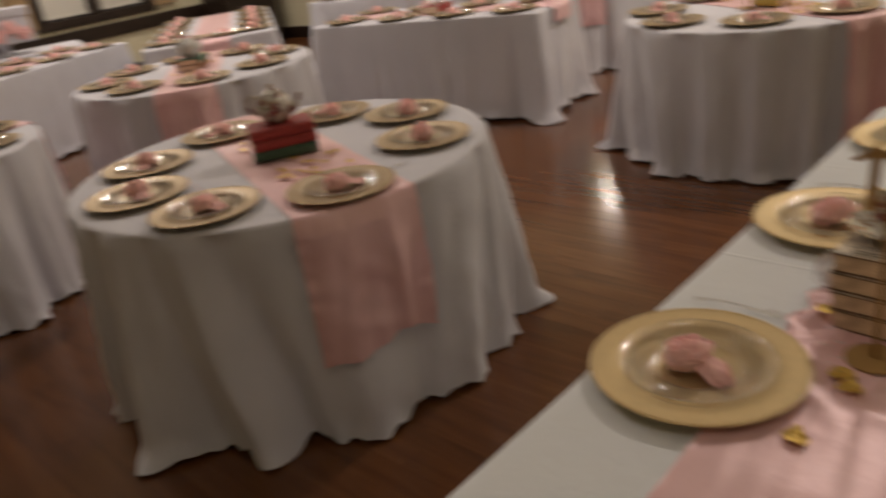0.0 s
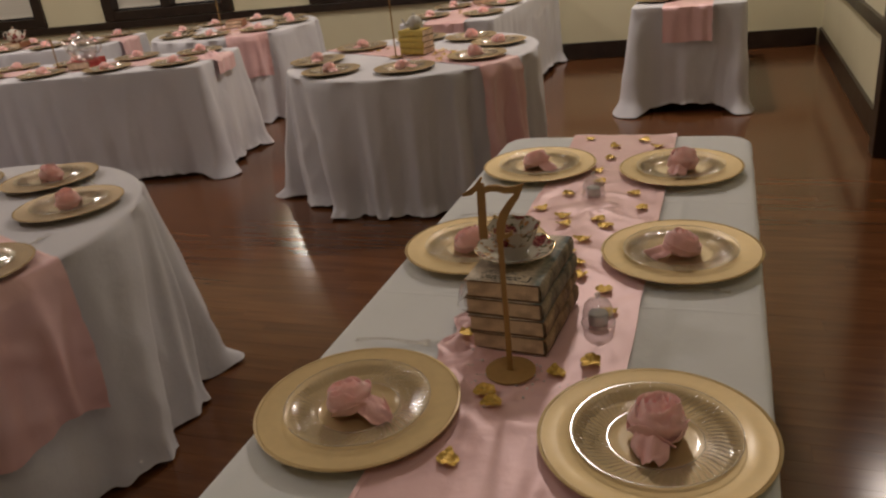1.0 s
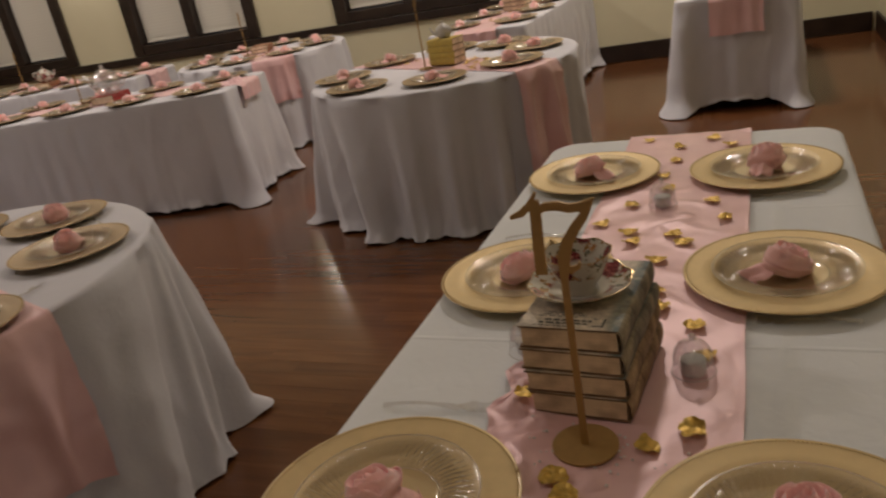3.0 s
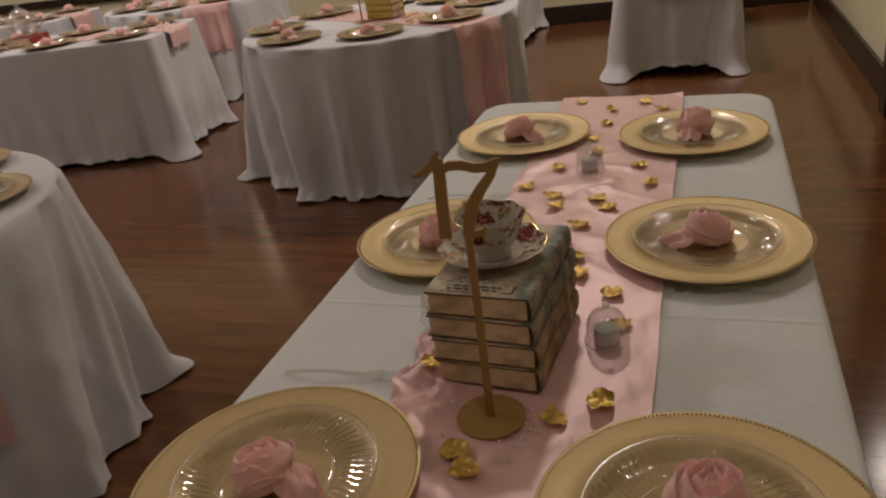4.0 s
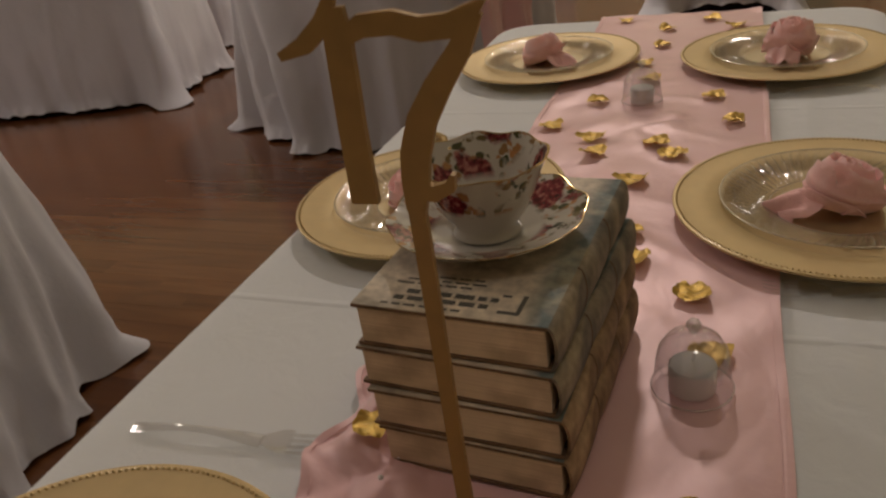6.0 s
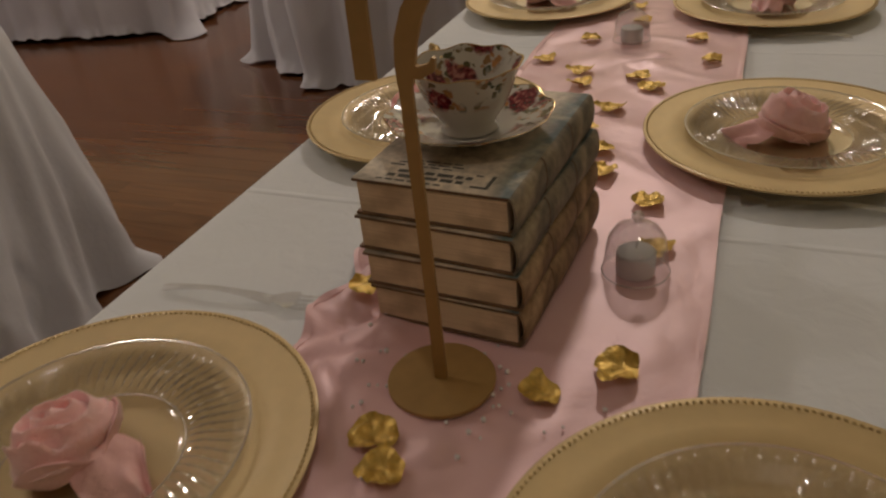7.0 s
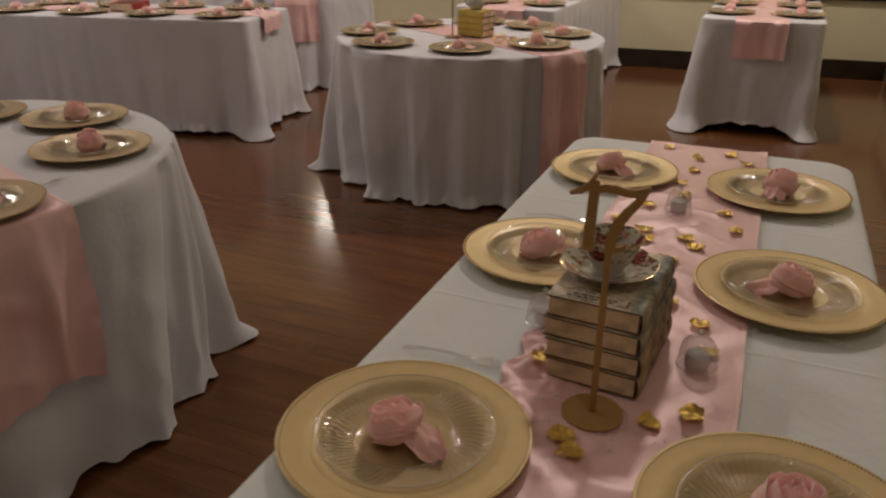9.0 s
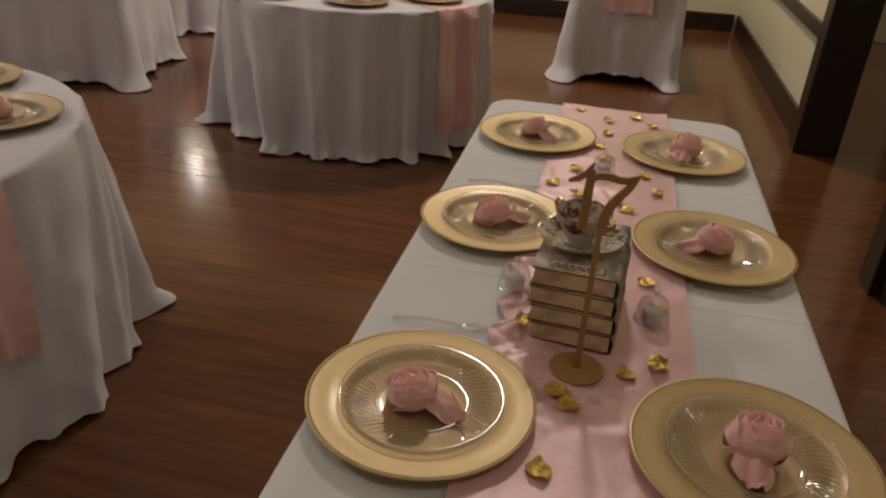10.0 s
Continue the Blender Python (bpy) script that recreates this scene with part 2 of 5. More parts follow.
def clear(name, tint=(0.96, 0.97, 0.97), rough=0.03, gloss=0.06, haze=0.0, edge=0.6):
    m, nt, b = material(name)
    nt.nodes.remove(b)
    out = nt.nodes["Material Output"]
    t = nt.nodes.new("ShaderNodeBsdfTransparent")
    t.inputs[0].default_value = (*tint, 1)
    g = nt.nodes.new("ShaderNodeBsdfGlossy")
    g.inputs["Roughness"].default_value = rough
    fr = nt.nodes.new("ShaderNodeLayerWeight")
    fr.inputs["Blend"].default_value = 0.5
    pw = nt.nodes.new("ShaderNodeMath")
    pw.operation = "POWER"
    pw.inputs[1].default_value = 3.0
    nt.links.new(fr.outputs["Facing"], pw.inputs[0])
    sc = nt.nodes.new("ShaderNodeMath")
    sc.operation = "MULTIPLY_ADD"
    sc.inputs[1].default_value, sc.inputs[2].default_value = edge, gloss
    sc.use_clamp = True
    nt.links.new(pw.outputs[0], sc.inputs[0])
    mx = nt.nodes.new("ShaderNodeMixShader")
    nt.links.new(sc.outputs[0], mx.inputs[0])
    hz = nt.nodes.new("ShaderNodeMixShader")
    hz.inputs[0].default_value = haze
    df = nt.nodes.new("ShaderNodeBsdfDiffuse")
    df.inputs[0].default_value = (0.9, 0.9, 0.9, 1)
    nt.links.new(t.outputs[0], hz.inputs[1])
    nt.links.new(df.outputs[0], hz.inputs[2])
    nt.links.new(hz.outputs[0], mx.inputs[1])
    nt.links.new(g.outputs[0], mx.inputs[2])
    nt.links.new(mx.outputs[0], out.inputs[0])
    return m


M_PLASTIC = clear("clear_plastic", (0.998, 0.998, 0.998), 0.10, 0.03, 0.02, 1.1)
M_FORK = clear("clear_cutlery_plastic", (0.997, 0.997, 0.997), 0.06, 0.20, 0.02, 0.45)
M_RIBBED = clear("clear_ribbed_plastic", (0.997, 0.997, 0.997), 0.08, 0.11, 0.05, 0.6)
M_GLASS = clear("clear_glass", (0.975, 0.98, 0.98), 0.04, 0.15, 0.05)
M_DOME = clear("clear_dome_plastic", (0.93, 0.92, 0.93), 0.05, 0.19, 0.035)
M_RIM = clear("clear_moulded_edge", (0.99, 0.99, 0.99), 0.17, 0.28, 0.12)


def cover_art(name, a, b_, c, second=None):
    """Aged, printed book covering in three tones, with a second printed field towards the spine."""
    m, nt, b = material(name)
    v = coords(nt, (1, 1, 1))
    n = node(nt, "ShaderNodeTexNoise", Scale=16.0, Detail=7.0)
    n.inputs["Distortion"].default_value = 1.2
    nt.links.new(v, n.inputs["Vector"])
    art = ramp(nt, n.outputs[0], [(0.32, a), (0.5, b_), (0.68, c)])
    if second:
        other = ramp(nt, n.outputs[0], [(0.34, second[0]), (0.52, second[1]), (0.66, second[2])])
        sep = nt.nodes.new("ShaderNodeSeparateXYZ")
        nt.links.new(v, sep.inputs[0])
        edge = node(nt, "ShaderNodeMath")
        edge.operation = "MULTIPLY_ADD"
        edge.inputs[1].default_value = 0.05
        nt.links.new(n.outputs[0], edge.inputs[0])
        nt.links.new(sep.outputs[0], edge.inputs[2])
        mr = node(nt, "ShaderNodeMapRange")
        mr.inputs["From Min"].default_value, mr.inputs["From Max"].default_value = 0.066, 0.082
        nt.links.new(edge.outputs[0], mr.inputs["Value"])
        art = mixed(nt, mr.outputs[0], art, other)
    f = node(nt, "ShaderNodeTexNoise", Scale=120.0, Detail=4.0)
    nt.links.new(v, f.inputs["Vector"])
    worn = ramp(nt, f.outputs[0], [(0.35, (0.75, 0.75, 0.75)), (0.65, (1.1, 1.1, 1.1))])
    nt.links.new(mixed(nt, 1.0, art, worn, "MULTIPLY"), b.inputs["Base Color"])
    b.inputs["Roughness"].default_value = 0.62
    b.inputs["Specular IOR Level"].default_value = 0.3
    bump(nt, b, f.outputs[0], 0.3, 0.0008)
    return m


M_COVER = cover_art("printed_map_cover", (0.47, 0.415, 0.33), (0.76, 0.67, 0.54), (0.86, 0.77, 0.62), ((0.06, 0.085, 0.09), (0.20, 0.245, 0.235), (0.46, 0.43, 0.33)))
M_SPINE = cover_art("marbled_brown_spine", (0.10, 0.068, 0.045), (0.31, 0.205, 0.12), (0.50, 0.36, 0.22))
M_SPINE_BLUE = cover_art("printed_map_spine", (0.085, 0.082, 0.072), (0.25, 0.215, 0.165), (0.43, 0.355, 0.245))
M_BOARD = plain("book_board_edge", (0.19, 0.115, 0.065), 0.7, vary=0.3, scale=60)


def rose_china(name, axis, lo, hi, cells=27.0, share=0.72):
    """White bone china with crimson roses and leaves in a band: axis "r" round the middle, "z" up the side."""
    m, nt, b = material(name)
    v = coords(nt)
    wob = node(nt, "ShaderNodeTexNoise", Scale=95.0, Detail=3.0)
    nt.links.new(v, wob.inputs["Vector"])
    warped = mixed(nt, 0.012, v, wob.outputs[1])
    vo = node(nt, "ShaderNodeTexVoronoi", Scale=cells, Randomness=0.8)
    nt.links.new(warped, vo.inputs["Vector"])
    leaf = node(nt, "ShaderNodeTexVoronoi", Scale=cells * 4.2)
    nt.links.new(warped, leaf.inputs["Vector"])
    swirl = node(nt, "ShaderNodeTexNoise", Scale=210.0, Detail=2.0)
    nt.links.new(v, swirl.inputs["Vector"])
    white = (0.60, 0.575, 0.52)
    crimson = ramp(nt, swirl.outputs[0], [(0.36, (0.075, 0.008, 0.014)), (0.52, (0.21, 0.026, 0.038)), (0.68, (0.46, 0.20, 0.17))])
    foliage = ramp(nt, leaf.outputs["Color"], [(0.2, (0.05, 0.065, 0.028)), (0.45, (0.17, 0.13, 0.06)), (0.8, (0.52, 0.25, 0.10))])
    sprig = ramp(nt, leaf.outputs["Distance"], [(0.44, (1, 1, 1)), (0.54, (0, 0, 0))])
    near = ramp(nt, vo.outputs["Distance"], [(0.60, (1, 1, 1)), (0.70, (0, 0, 0))])
    bloom = ramp(nt, vo.outputs["Distance"], [(0.36, (1, 1, 1)), (0.43, (0, 0, 0))])
    pick = nt.nodes.new("ShaderNodeSeparateColor")
    nt.links.new(vo.outputs["Color"], pick.inputs[0])
    chosen = ramp(nt, pick.outputs[0], [(share, (1, 1, 1)), (share + 0.03, (0, 0, 0))])
    sep = nt.nodes.new("ShaderNodeSeparateXYZ")
    nt.links.new(v, sep.inputs[0])
    if axis == "z":
        along = sep.outputs[2]
    else:
        flat = nt.nodes.new("ShaderNodeCombineXYZ")
        nt.links.new(sep.outputs[0], flat.inputs[0])
        nt.links.new(sep.outputs[1], flat.inputs[1])
        size = nt.nodes.new("ShaderNodeVectorMath")
        size.operation = "LENGTH"
        nt.links.new(flat.outputs[0], size.inputs[0])
        along = size.outputs["Value"]
    band = node(nt, "ShaderNodeMapRange")
    band.inputs["From Min"].default_value, band.inputs["From Max"].default_value = lo, hi
    nt.links.new(along, band.inputs["Value"])
    inside = mixed(nt, 1.0, band.outputs[0], chosen, "MULTIPLY")
    green = mixed(nt, mixed(nt, 1.0, near, sprig, "MULTIPLY"), white, foliage)
    print_ = mixed(nt, bloom, green, crimson)
    nt.links.new(mixed(nt, inside, white, print_), b.inputs["Base Color"])
    b.inputs["Roughness"].default_value = 0.12
    b.inputs["Coat Weight"].default_value = 0.35
    return m


M_CHINA = rose_china("rose_pattern_china", "z", -0.02, -0.01, 29.0, 0.8)
M_CUP = rose_china("rose_pattern_cup_china", "z", 0.027, 0.033, 31.0, 0.92)
M_SAUCER = rose_china("rose_pattern_saucer_china", "r", 0.038, 0.044, 29.0, 0.85)


def blind():
    m, nt, b = material("pale_window_blind")
    v = coords(nt)
    w = node(nt, "ShaderNodeTexWave", Scale=9.0, Distortion=0.2)
    w.wave_type, w.bands_direction = "BANDS", "Z"
    nt.links.new(v, w.inputs["Vector"])
    nt.links.new(ramp(nt, w.outputs[0], [(0.0, (0.66, 0.64, 0.57)), (0.5, (0.70, 0.68, 0.61))]), b.inputs["Base Color"])
    b.inputs["Roughness"].default_value = 0.6
    bump(nt, b, w.outputs[0], 0.1, 0.002)
    return m


M_BLIND = blind()


# ---- mesh helpers ----
def to_mesh(name, bm, mat, smooth=40):
    me = bpy.data.meshes.new(name)
    bm.normal_update()
    if smooth:
        lim = radians(smooth)
        for f in bm.faces:
            f.smooth = True
        for e in bm.edges:
            if len(e.link_faces) == 2 and e.calc_face_angle(0) > lim:
                e.smooth = False
    bm.to_mesh(me)
    bm.free()
    me.materials.append(mat)
    return me


def part(name, bm, mat, parent, label="", smooth=40):
    ob = new(name, to_mesh(name, bm, mat, smooth))
    ob.parent = parent
    if label:
        ob["label"] = label
    return ob


def thing(name, label, category, group="", kind="", m=None):
    ob = new(name)
    ob.empty_display_size = 0.05
    tagged(ob, label, category, group, kind)
    if m is not None:
        ob.matrix_world = m
    return ob


def solo(name, bm, mat, label, category, group="", kind="", m=None, smooth=40):
    ob = new(name, to_mesh(name, bm, mat, smooth))
    tagged(ob, label, category, group, kind)
    if m is not None:
        ob.matrix_world = m
    return ob


def box(x0, x1, y0, y1, z0, z1, bevel=0.0, bm=None):
    own = bmesh.new()
    bmesh.ops.create_cube(own, size=1, matrix=Matrix.Translation(((x0 + x1) / 2, (y0 + y1) / 2, (z0 + z1) / 2)) @ Matrix.Diagonal((x1 - x0, y1 - y0, z1 - z0, 1)))
    if bevel:
        bmesh.ops.bevel(own, geom=own.edges[:], offset=bevel, segments=2, affect="EDGES", profile=0.6)
    if bm is None:
        return own
    tmp = bpy.data.meshes.new("tmp")
    own.to_mesh(tmp)
    own.free()
    bm.from_mesh(tmp)
    bpy.data.meshes.remove(tmp)
    return bm


def lathe(profile, n=64, wave=None, bm=None, close=False):
    """Turns (r, z) pairs round the z axis. wave(angle, i, r, z) may move each point."""
    bm = bm or bmesh.new()
    rings = []
    for i, (r, z) in enumerate(profile):
        if r < 1e-6:
            rings.append([bm.verts.new((0, 0, z))])
            continue
        ring = []
        for k in range(n):
            a = 2 * math.pi * k / n
            rr, zz = wave(a, i, r, z) if wave else (r, z)
            ring.append(bm.verts.new((rr * math.cos(a), rr * math.sin(a), zz)))
        rings.append(ring)
    pairs = list(zip(rings, rings[1:]))
    if close:
        pairs.append((rings[-1], rings[0]))
    for p, q in pairs:
        for k in range(n):
            k2 = (k + 1) % n
            if len(p) == 1 and len(q) == 1:
                continue
            if len(p) == 1:
                bm.faces.new((p[0], q[k], q[k2]))
            elif len(q) == 1:
                bm.faces.new((p[k], q[0], p[k2]))
            else:
                bm.faces.new((p[k], q[k], q[k2], p[k2]))
    bmesh.ops.recalc_face_normals(bm, faces=bm.faces[:])
    return bm


def tube(points, radii, n=10, bm=None, flat=1.0):
    """A round bar along points; flat squashes it sideways."""
    bm = bm or bmesh.new()
    rings = []
    pts = [Vector(p) for p in points]
    for i, p in enumerate(pts):
        d = (pts[min(i + 1, len(pts) - 1)] - pts[max(i - 1, 0)]).normalized()
        up = Vector((0, 1, 0)) if abs(d.y) < 0.9 else Vector((1, 0, 0))
        s = d.cross(up).normalized()
        u = s.cross(d).normalized()
        r = radii[i] if isinstance(radii, (list, tuple)) else radii
        rings.append([bm.verts.new(p + s * (r * math.cos(2 * math.pi * k / n)) + u * (r * flat * math.sin(2 * math.pi * k / n))) for k in range(n)])
    for p, q in zip(rings, rings[1:]):
        for k in range(n):
            bm.faces.new((p[k], p[(k + 1) % n], q[(k + 1) % n], q[k]))
    bm.faces.new(rings[0])
    bm.faces.new(rings[-1])
    bmesh.ops.recalc_face_normals(bm, faces=bm.faces[:])
    return bm


def sheet(fn, nu, nv, bm=None, thick=0.0):
    """A grid of fn(u, v), u and v from 0 to 1, with an underside when thick."""
    bm = bm or bmesh.new()
    g = [[bm.verts.new(fn(i / nu, j / nv)) for j in range(nv + 1)] for i in range(nu + 1)]
    faces = [bm.faces.new((g[i][j], g[i + 1][j], g[i + 1][j + 1], g[i][j + 1])) for i in range(nu) for j in range(nv)]
    if thick:
        bmesh.ops.recalc_face_normals(bm, faces=faces)
        bmesh.ops.solidify(bm, geom=faces, thickness=thick)
    return bm


def ribbon(pts, widths, depth, bm=None):
    """A flat bar cut from board: a line of (x, z) points with its width at each, depth metres thick along y."""
    bm = bm or bmesh.new()
    front, back = [], []
    v = [Vector((x, 0, z)) for x, z in pts]
    for i, p in enumerate(v):
        d = (v[min(i + 1, len(v) - 1)] - v[max(i - 1, 0)]).normalized()
        s = Vector((d.z, 0, -d.x)) * (widths[i] / 2)
        for store, y in ((front, -depth / 2), (back, depth / 2)):
            store.append((bm.verts.new(p + s + Vector((0, y, 0))), bm.verts.new(p - s + Vector((0, y, 0)))))
    n = len(v)
    for i in range(n - 1):
        a, b, c, d = front[i], front[i + 1], back[i], back[i + 1]
        bm.faces.new((a[0], b[0], b[1], a[1]))
        bm.faces.new((c[1], d[1], d[0], c[0]))
        bm.faces.new((a[0], c[0], d[0], b[0]))
        bm.faces.new((a[1], b[1], d[1], c[1]))
    for k in (0, n - 1):
        bm.faces.new((front[k][0], front[k][1], back[k][1], back[k][0]))
    bmesh.ops.recalc_face_normals(bm, faces=bm.faces[:])
    return bm


# ---- the hall ----
NORTH = pose(1.15, 7.1, 0, 0, 0, 5)
H = 4.7
WEST = NORTH @ pose(-11.55, 0, 0, 0, 0, 90)
WINDOWS = [(-10.32, -8.66), (-7.77, -6.12), (-5.14, -3.49)]
WINDOWS_WEST = [(-9.3, -7.65), (-6.45, -4.80), (-3.60, -1.95)]
SILL, HEAD = 0.80, 2.45


def window_wall(name, m, x0, x1, gaps, low=0.69, high=0.775):
    """A plaster wall from x0 to x1 with window openings, a baseboard and a rail under the windows."""
    bm = bmesh.new()
    box(x0, x1, 0, 0.3, 0, SILL, bm=bm)
    box(x0, x1, 0, 0.3, HEAD, H, bm=bm)
    s = x0
    for a, b in gaps + [(x1, x1)]:
        box(s, a, 0, 0.3, SILL, HEAD, bm=bm)
        s = b
    solo(name, bm, M_WALL, "cream painted plaster wall with tall windows", "wall", kind="structure", m=m, smooth=0)
    base = box(x0, min(x1, -0.03), -0.028, -0.002, 0.002, 0.17, 0.006)
    solo("baseboard", base, M_DARKWOOD, "tall dark-stained wooden baseboard", "baseboard", kind="structure", m=m, smooth=0)
    rail = box(x0, min(x1, -0.04), -0.035, -0.002, low, high, 0.008)
    solo("trim", rail, M_DARKWOOD, "dark-stained wooden rail under the windows", "trim", kind="structure", m=m, smooth=0)


def window(n, a, b, m):
    w = thing("window_%d" % n, "dark-framed double window with pale blinds drawn down", "window", kind="structure", m=m)
    mid = (a + b) / 2
    part("frame", box(a - 0.02, a + 0.115, -0.04, 0.2, SILL - 0.02, HEAD, 0.006), M_DARKWOOD, w, smooth=0)
    part("frame", box(b - 0.115, b + 0.02, -0.04, 0.2, SILL - 0.02, HEAD, 0.006), M_DARKWOOD, w, smooth=0)
    part("mullion", box(mid - 0.062, mid + 0.062, -0.03, 0.2, SILL + 0.092, HEAD - 0.16, 0.006), M_DARKWOOD, w, smooth=0)
    part("sill", box(a + 0.117, b - 0.117, -0.038, 0.2, SILL - 0.02, SILL + 0.09, 0.006), M_DARKWOOD, w, smooth=0)
    part("head", box(a + 0.117, b - 0.117, -0.038, 0.2, HEAD - 0.15, HEAD, 0.006), M_DARKWOOD, w, smooth=0)
    for x0, x1 in ((a + 0.12, mid - 0.067), (mid + 0.067, b - 0.12)):
        part("pane", box(x0, x1, 0.15, 0.155, SILL + 0.094, HEAD - 0.16), M_GLASS, w, smooth=0)
        bm = bmesh.new()
        z = SILL + 0.16
        box(x0 + 0.01, x1 - 0.01, 0.062, 0.082, SILL + 0.11, SILL + 0.135, 0.003, bm)
        while z < HEAD - 0.17:
            box(x0 + 0.01, x1 - 0.01, 0.070, 0.073, z, z + 0.048, bm=bm)
            z += 0.05
        box(x0 + 0.01, x1 - 0.01, 0.076, 0.079, SILL + 0.13, HEAD - 0.16, bm=bm)
        part("blind", bm, M_BLIND, w, "pale lowered blind", smooth=0)


def wall_box(name, bm, label):
    return solo(name, bm, M_WALL, label, "wall", kind="structure", smooth=0)


window_wall("wall_north", NORTH, -11.55, 0.35, WINDOWS)
window_wall("wall_west", WEST, -11.9, 0.30, WINDOWS_WEST, 0.565, 0.735)
for i, (a, b, m) in enumerate([(*w, NORTH) for w in WINDOWS] + [(*w, WEST) for w in WINDOWS_WEST]):
    window(i + 1, a, b, m)


def curtain(m, width, z0, z1, label):
    """A gathered curtain with a gentle waist, hanging beside a window."""
    def fn(u, v):
        pull = 1 - 0.35 * math.sin(math.pi * min(1, v * 1.3)) ** 2
        return ((u - 0.5) * width * pull, -0.07 + 0.028 * math.sin(u * 31) * (0.5 + 0.5 * v), z1 - (z1 - z0) * v)
    solo("curtain", sheet(fn, 60, 24, thick=0.003), M_TAN, label, "curtain", "tan curtains", m=m, smooth=60)


for u in (-3.78, -1.80, -6.62, -4.66):
    curtain(WEST @ pose(u, 0, 0), 0.30, 0.84, 2.5, "tan cloth curtain hanging beside a window")


def cabinet(m, w, d, h):
    t = thing("tall_cabinet", "tall dark-stained wooden cabinet standing in the corner", "cabinet", m=m)
    part("body", box(-w / 2, w / 2, -d / 2, d / 2, 0.06, h - 0.04, 0.006), M_DARKWOOD, t, smooth=0)
    part("plinth", box(-w / 2 + 0.03, w / 2 - 0.03, -d / 2 + 0.03, d / 2 - 0.01, 0.0, 0.058, 0.004), M_DARKWOOD, t, smooth=0)
    part("cornice", box(-w / 2 - 0.03, w / 2 + 0.03, -d / 2 - 0.03, d / 2, h - 0.038, h, 0.01), M_DARKWOOD, t, smooth=0)
    for sx in (-1, 1):
        door = part("door", box(min(sx * 0.004, sx * (w / 2 - 0.02)), max(sx * 0.004, sx * (w / 2 - 0.02)), -d / 2 - 0.022, -d / 2 - 0.002, 0.10, h - 0.07, 0.006), M_DARKWOOD, t, smooth=0)
        part("knob", lathe([(0, 0), (0.008, 0), (0.012, 0.012), (0.008, 0.02), (0, 0.021)], 16), M_GILT, door).matrix_local = pose(sx * 0.04, -d / 2 - 0.022, h * 0.52, 90, 0, 0)


cabinet(WEST @ pose(-0.72, -0.30, 0), 0.95, 0.5, 1.7)

DOOR0, DOOR1 = 2.0, 3.52
bm = box(1.17, 1.33, DOOR1 + 0.04, 7.4, 0, H)
box(1.17, 1.33, -5.2, DOOR0 - 0.04, 0, H, bm=bm)
box(1.17, 1.33, DOOR0 - 0.04, DOOR1 + 0.04, 2.3, H, bm=bm)
wall_box("wall_east", bm, "cream painted wall with a wide doorway")
solo("baseboard", box(1.142, 1.168, DOOR1 + 0.16, 7.06, 0.002, 0.17, 0.006), M_DARKWOOD, "tall dark-stained wooden baseboard", "baseboard", kind="structure", smooth=0)
solo("baseboard", box(1.142, 1.168, -5.15, DOOR0 - 0.16, 0.002, 0.17, 0.006), M_DARKWOOD, "tall dark-stained wooden baseboard", "baseboard", kind="structure", smooth=0)
solo("trim", box(1.14, 1.168, DOOR1 + 0.16, 7.06, 0.60, 0.685, 0.008), M_DARKWOOD, "dark-stained wooden chair rail", "trim", kind="structure", smooth=0)
solo("trim", box(1.14, 1.168, -5.15, DOOR0 - 0.16, 0.60, 0.685, 0.008), M_DARKWOOD, "dark-stained wooden chair rail", "trim", kind="structure", smooth=0)
door = thing("door_1", "open doorway lined with dark-stained timber", "doorway", kind="structure")
part("jamb", box(1.10, 1.345, DOOR1, DOOR1 + 0.155, 0, 2.3, 0.008), M_DARKWOOD, door, smooth=0)
part("jamb", box(1.10, 1.345, DOOR0 - 0.155, DOOR0, 0, 2.3, 0.008), M_DARKWOOD, door, smooth=0)
part("lintel", box(1.10, 1.345, DOOR0 - 0.155, DOOR1 + 0.155, 2.302, 2.45, 0.008), M_DARKWOOD, door, smooth=0)
wall_box("wall_south", box(-10.2, 1.17, -5.5, -5.2, 0, H), "cream painted back wall")
bm = box(4.2, 4.4, 0.8, 7.5, 0, H)
box(1.33, 4.2, 0.8, 1.0, 0, H, bm=bm)
box(1.33, 4.2, 7.3, 7.5, 0, H, bm=bm)
wall_box("wall_lobby", bm, "cream painted lobby walls beyond the doorway")
post = thing("lobby_column", "dark-stained round timber column on a moulded foot", "column", m=pose(2.62, 6.0, 0))
part("foot", lathe([(0, 0.001), (0.21, 0.001), (0.215, 0.03), (0.20, 0.10), (0.17, 0.13), (0, 0.13)], 32), M_DARKWOOD, post)
part("shaft", lathe([(0, 0.132), (0.15, 0.132), (0.14, 1.2), (0.13, 2.6), (0.13, H - 0.002), (0, H - 0.002)], 32), M_DARKWOOD, post)
solo("ceiling", box(-11.6, 4.5, -5.6, 7.8, H + 0.002, H + 0.15), M_CEIL, "plain off-white ceiling", "ceiling", kind="structure", smooth=0)


# ---- tables and cloths ----
TOP = 0.76


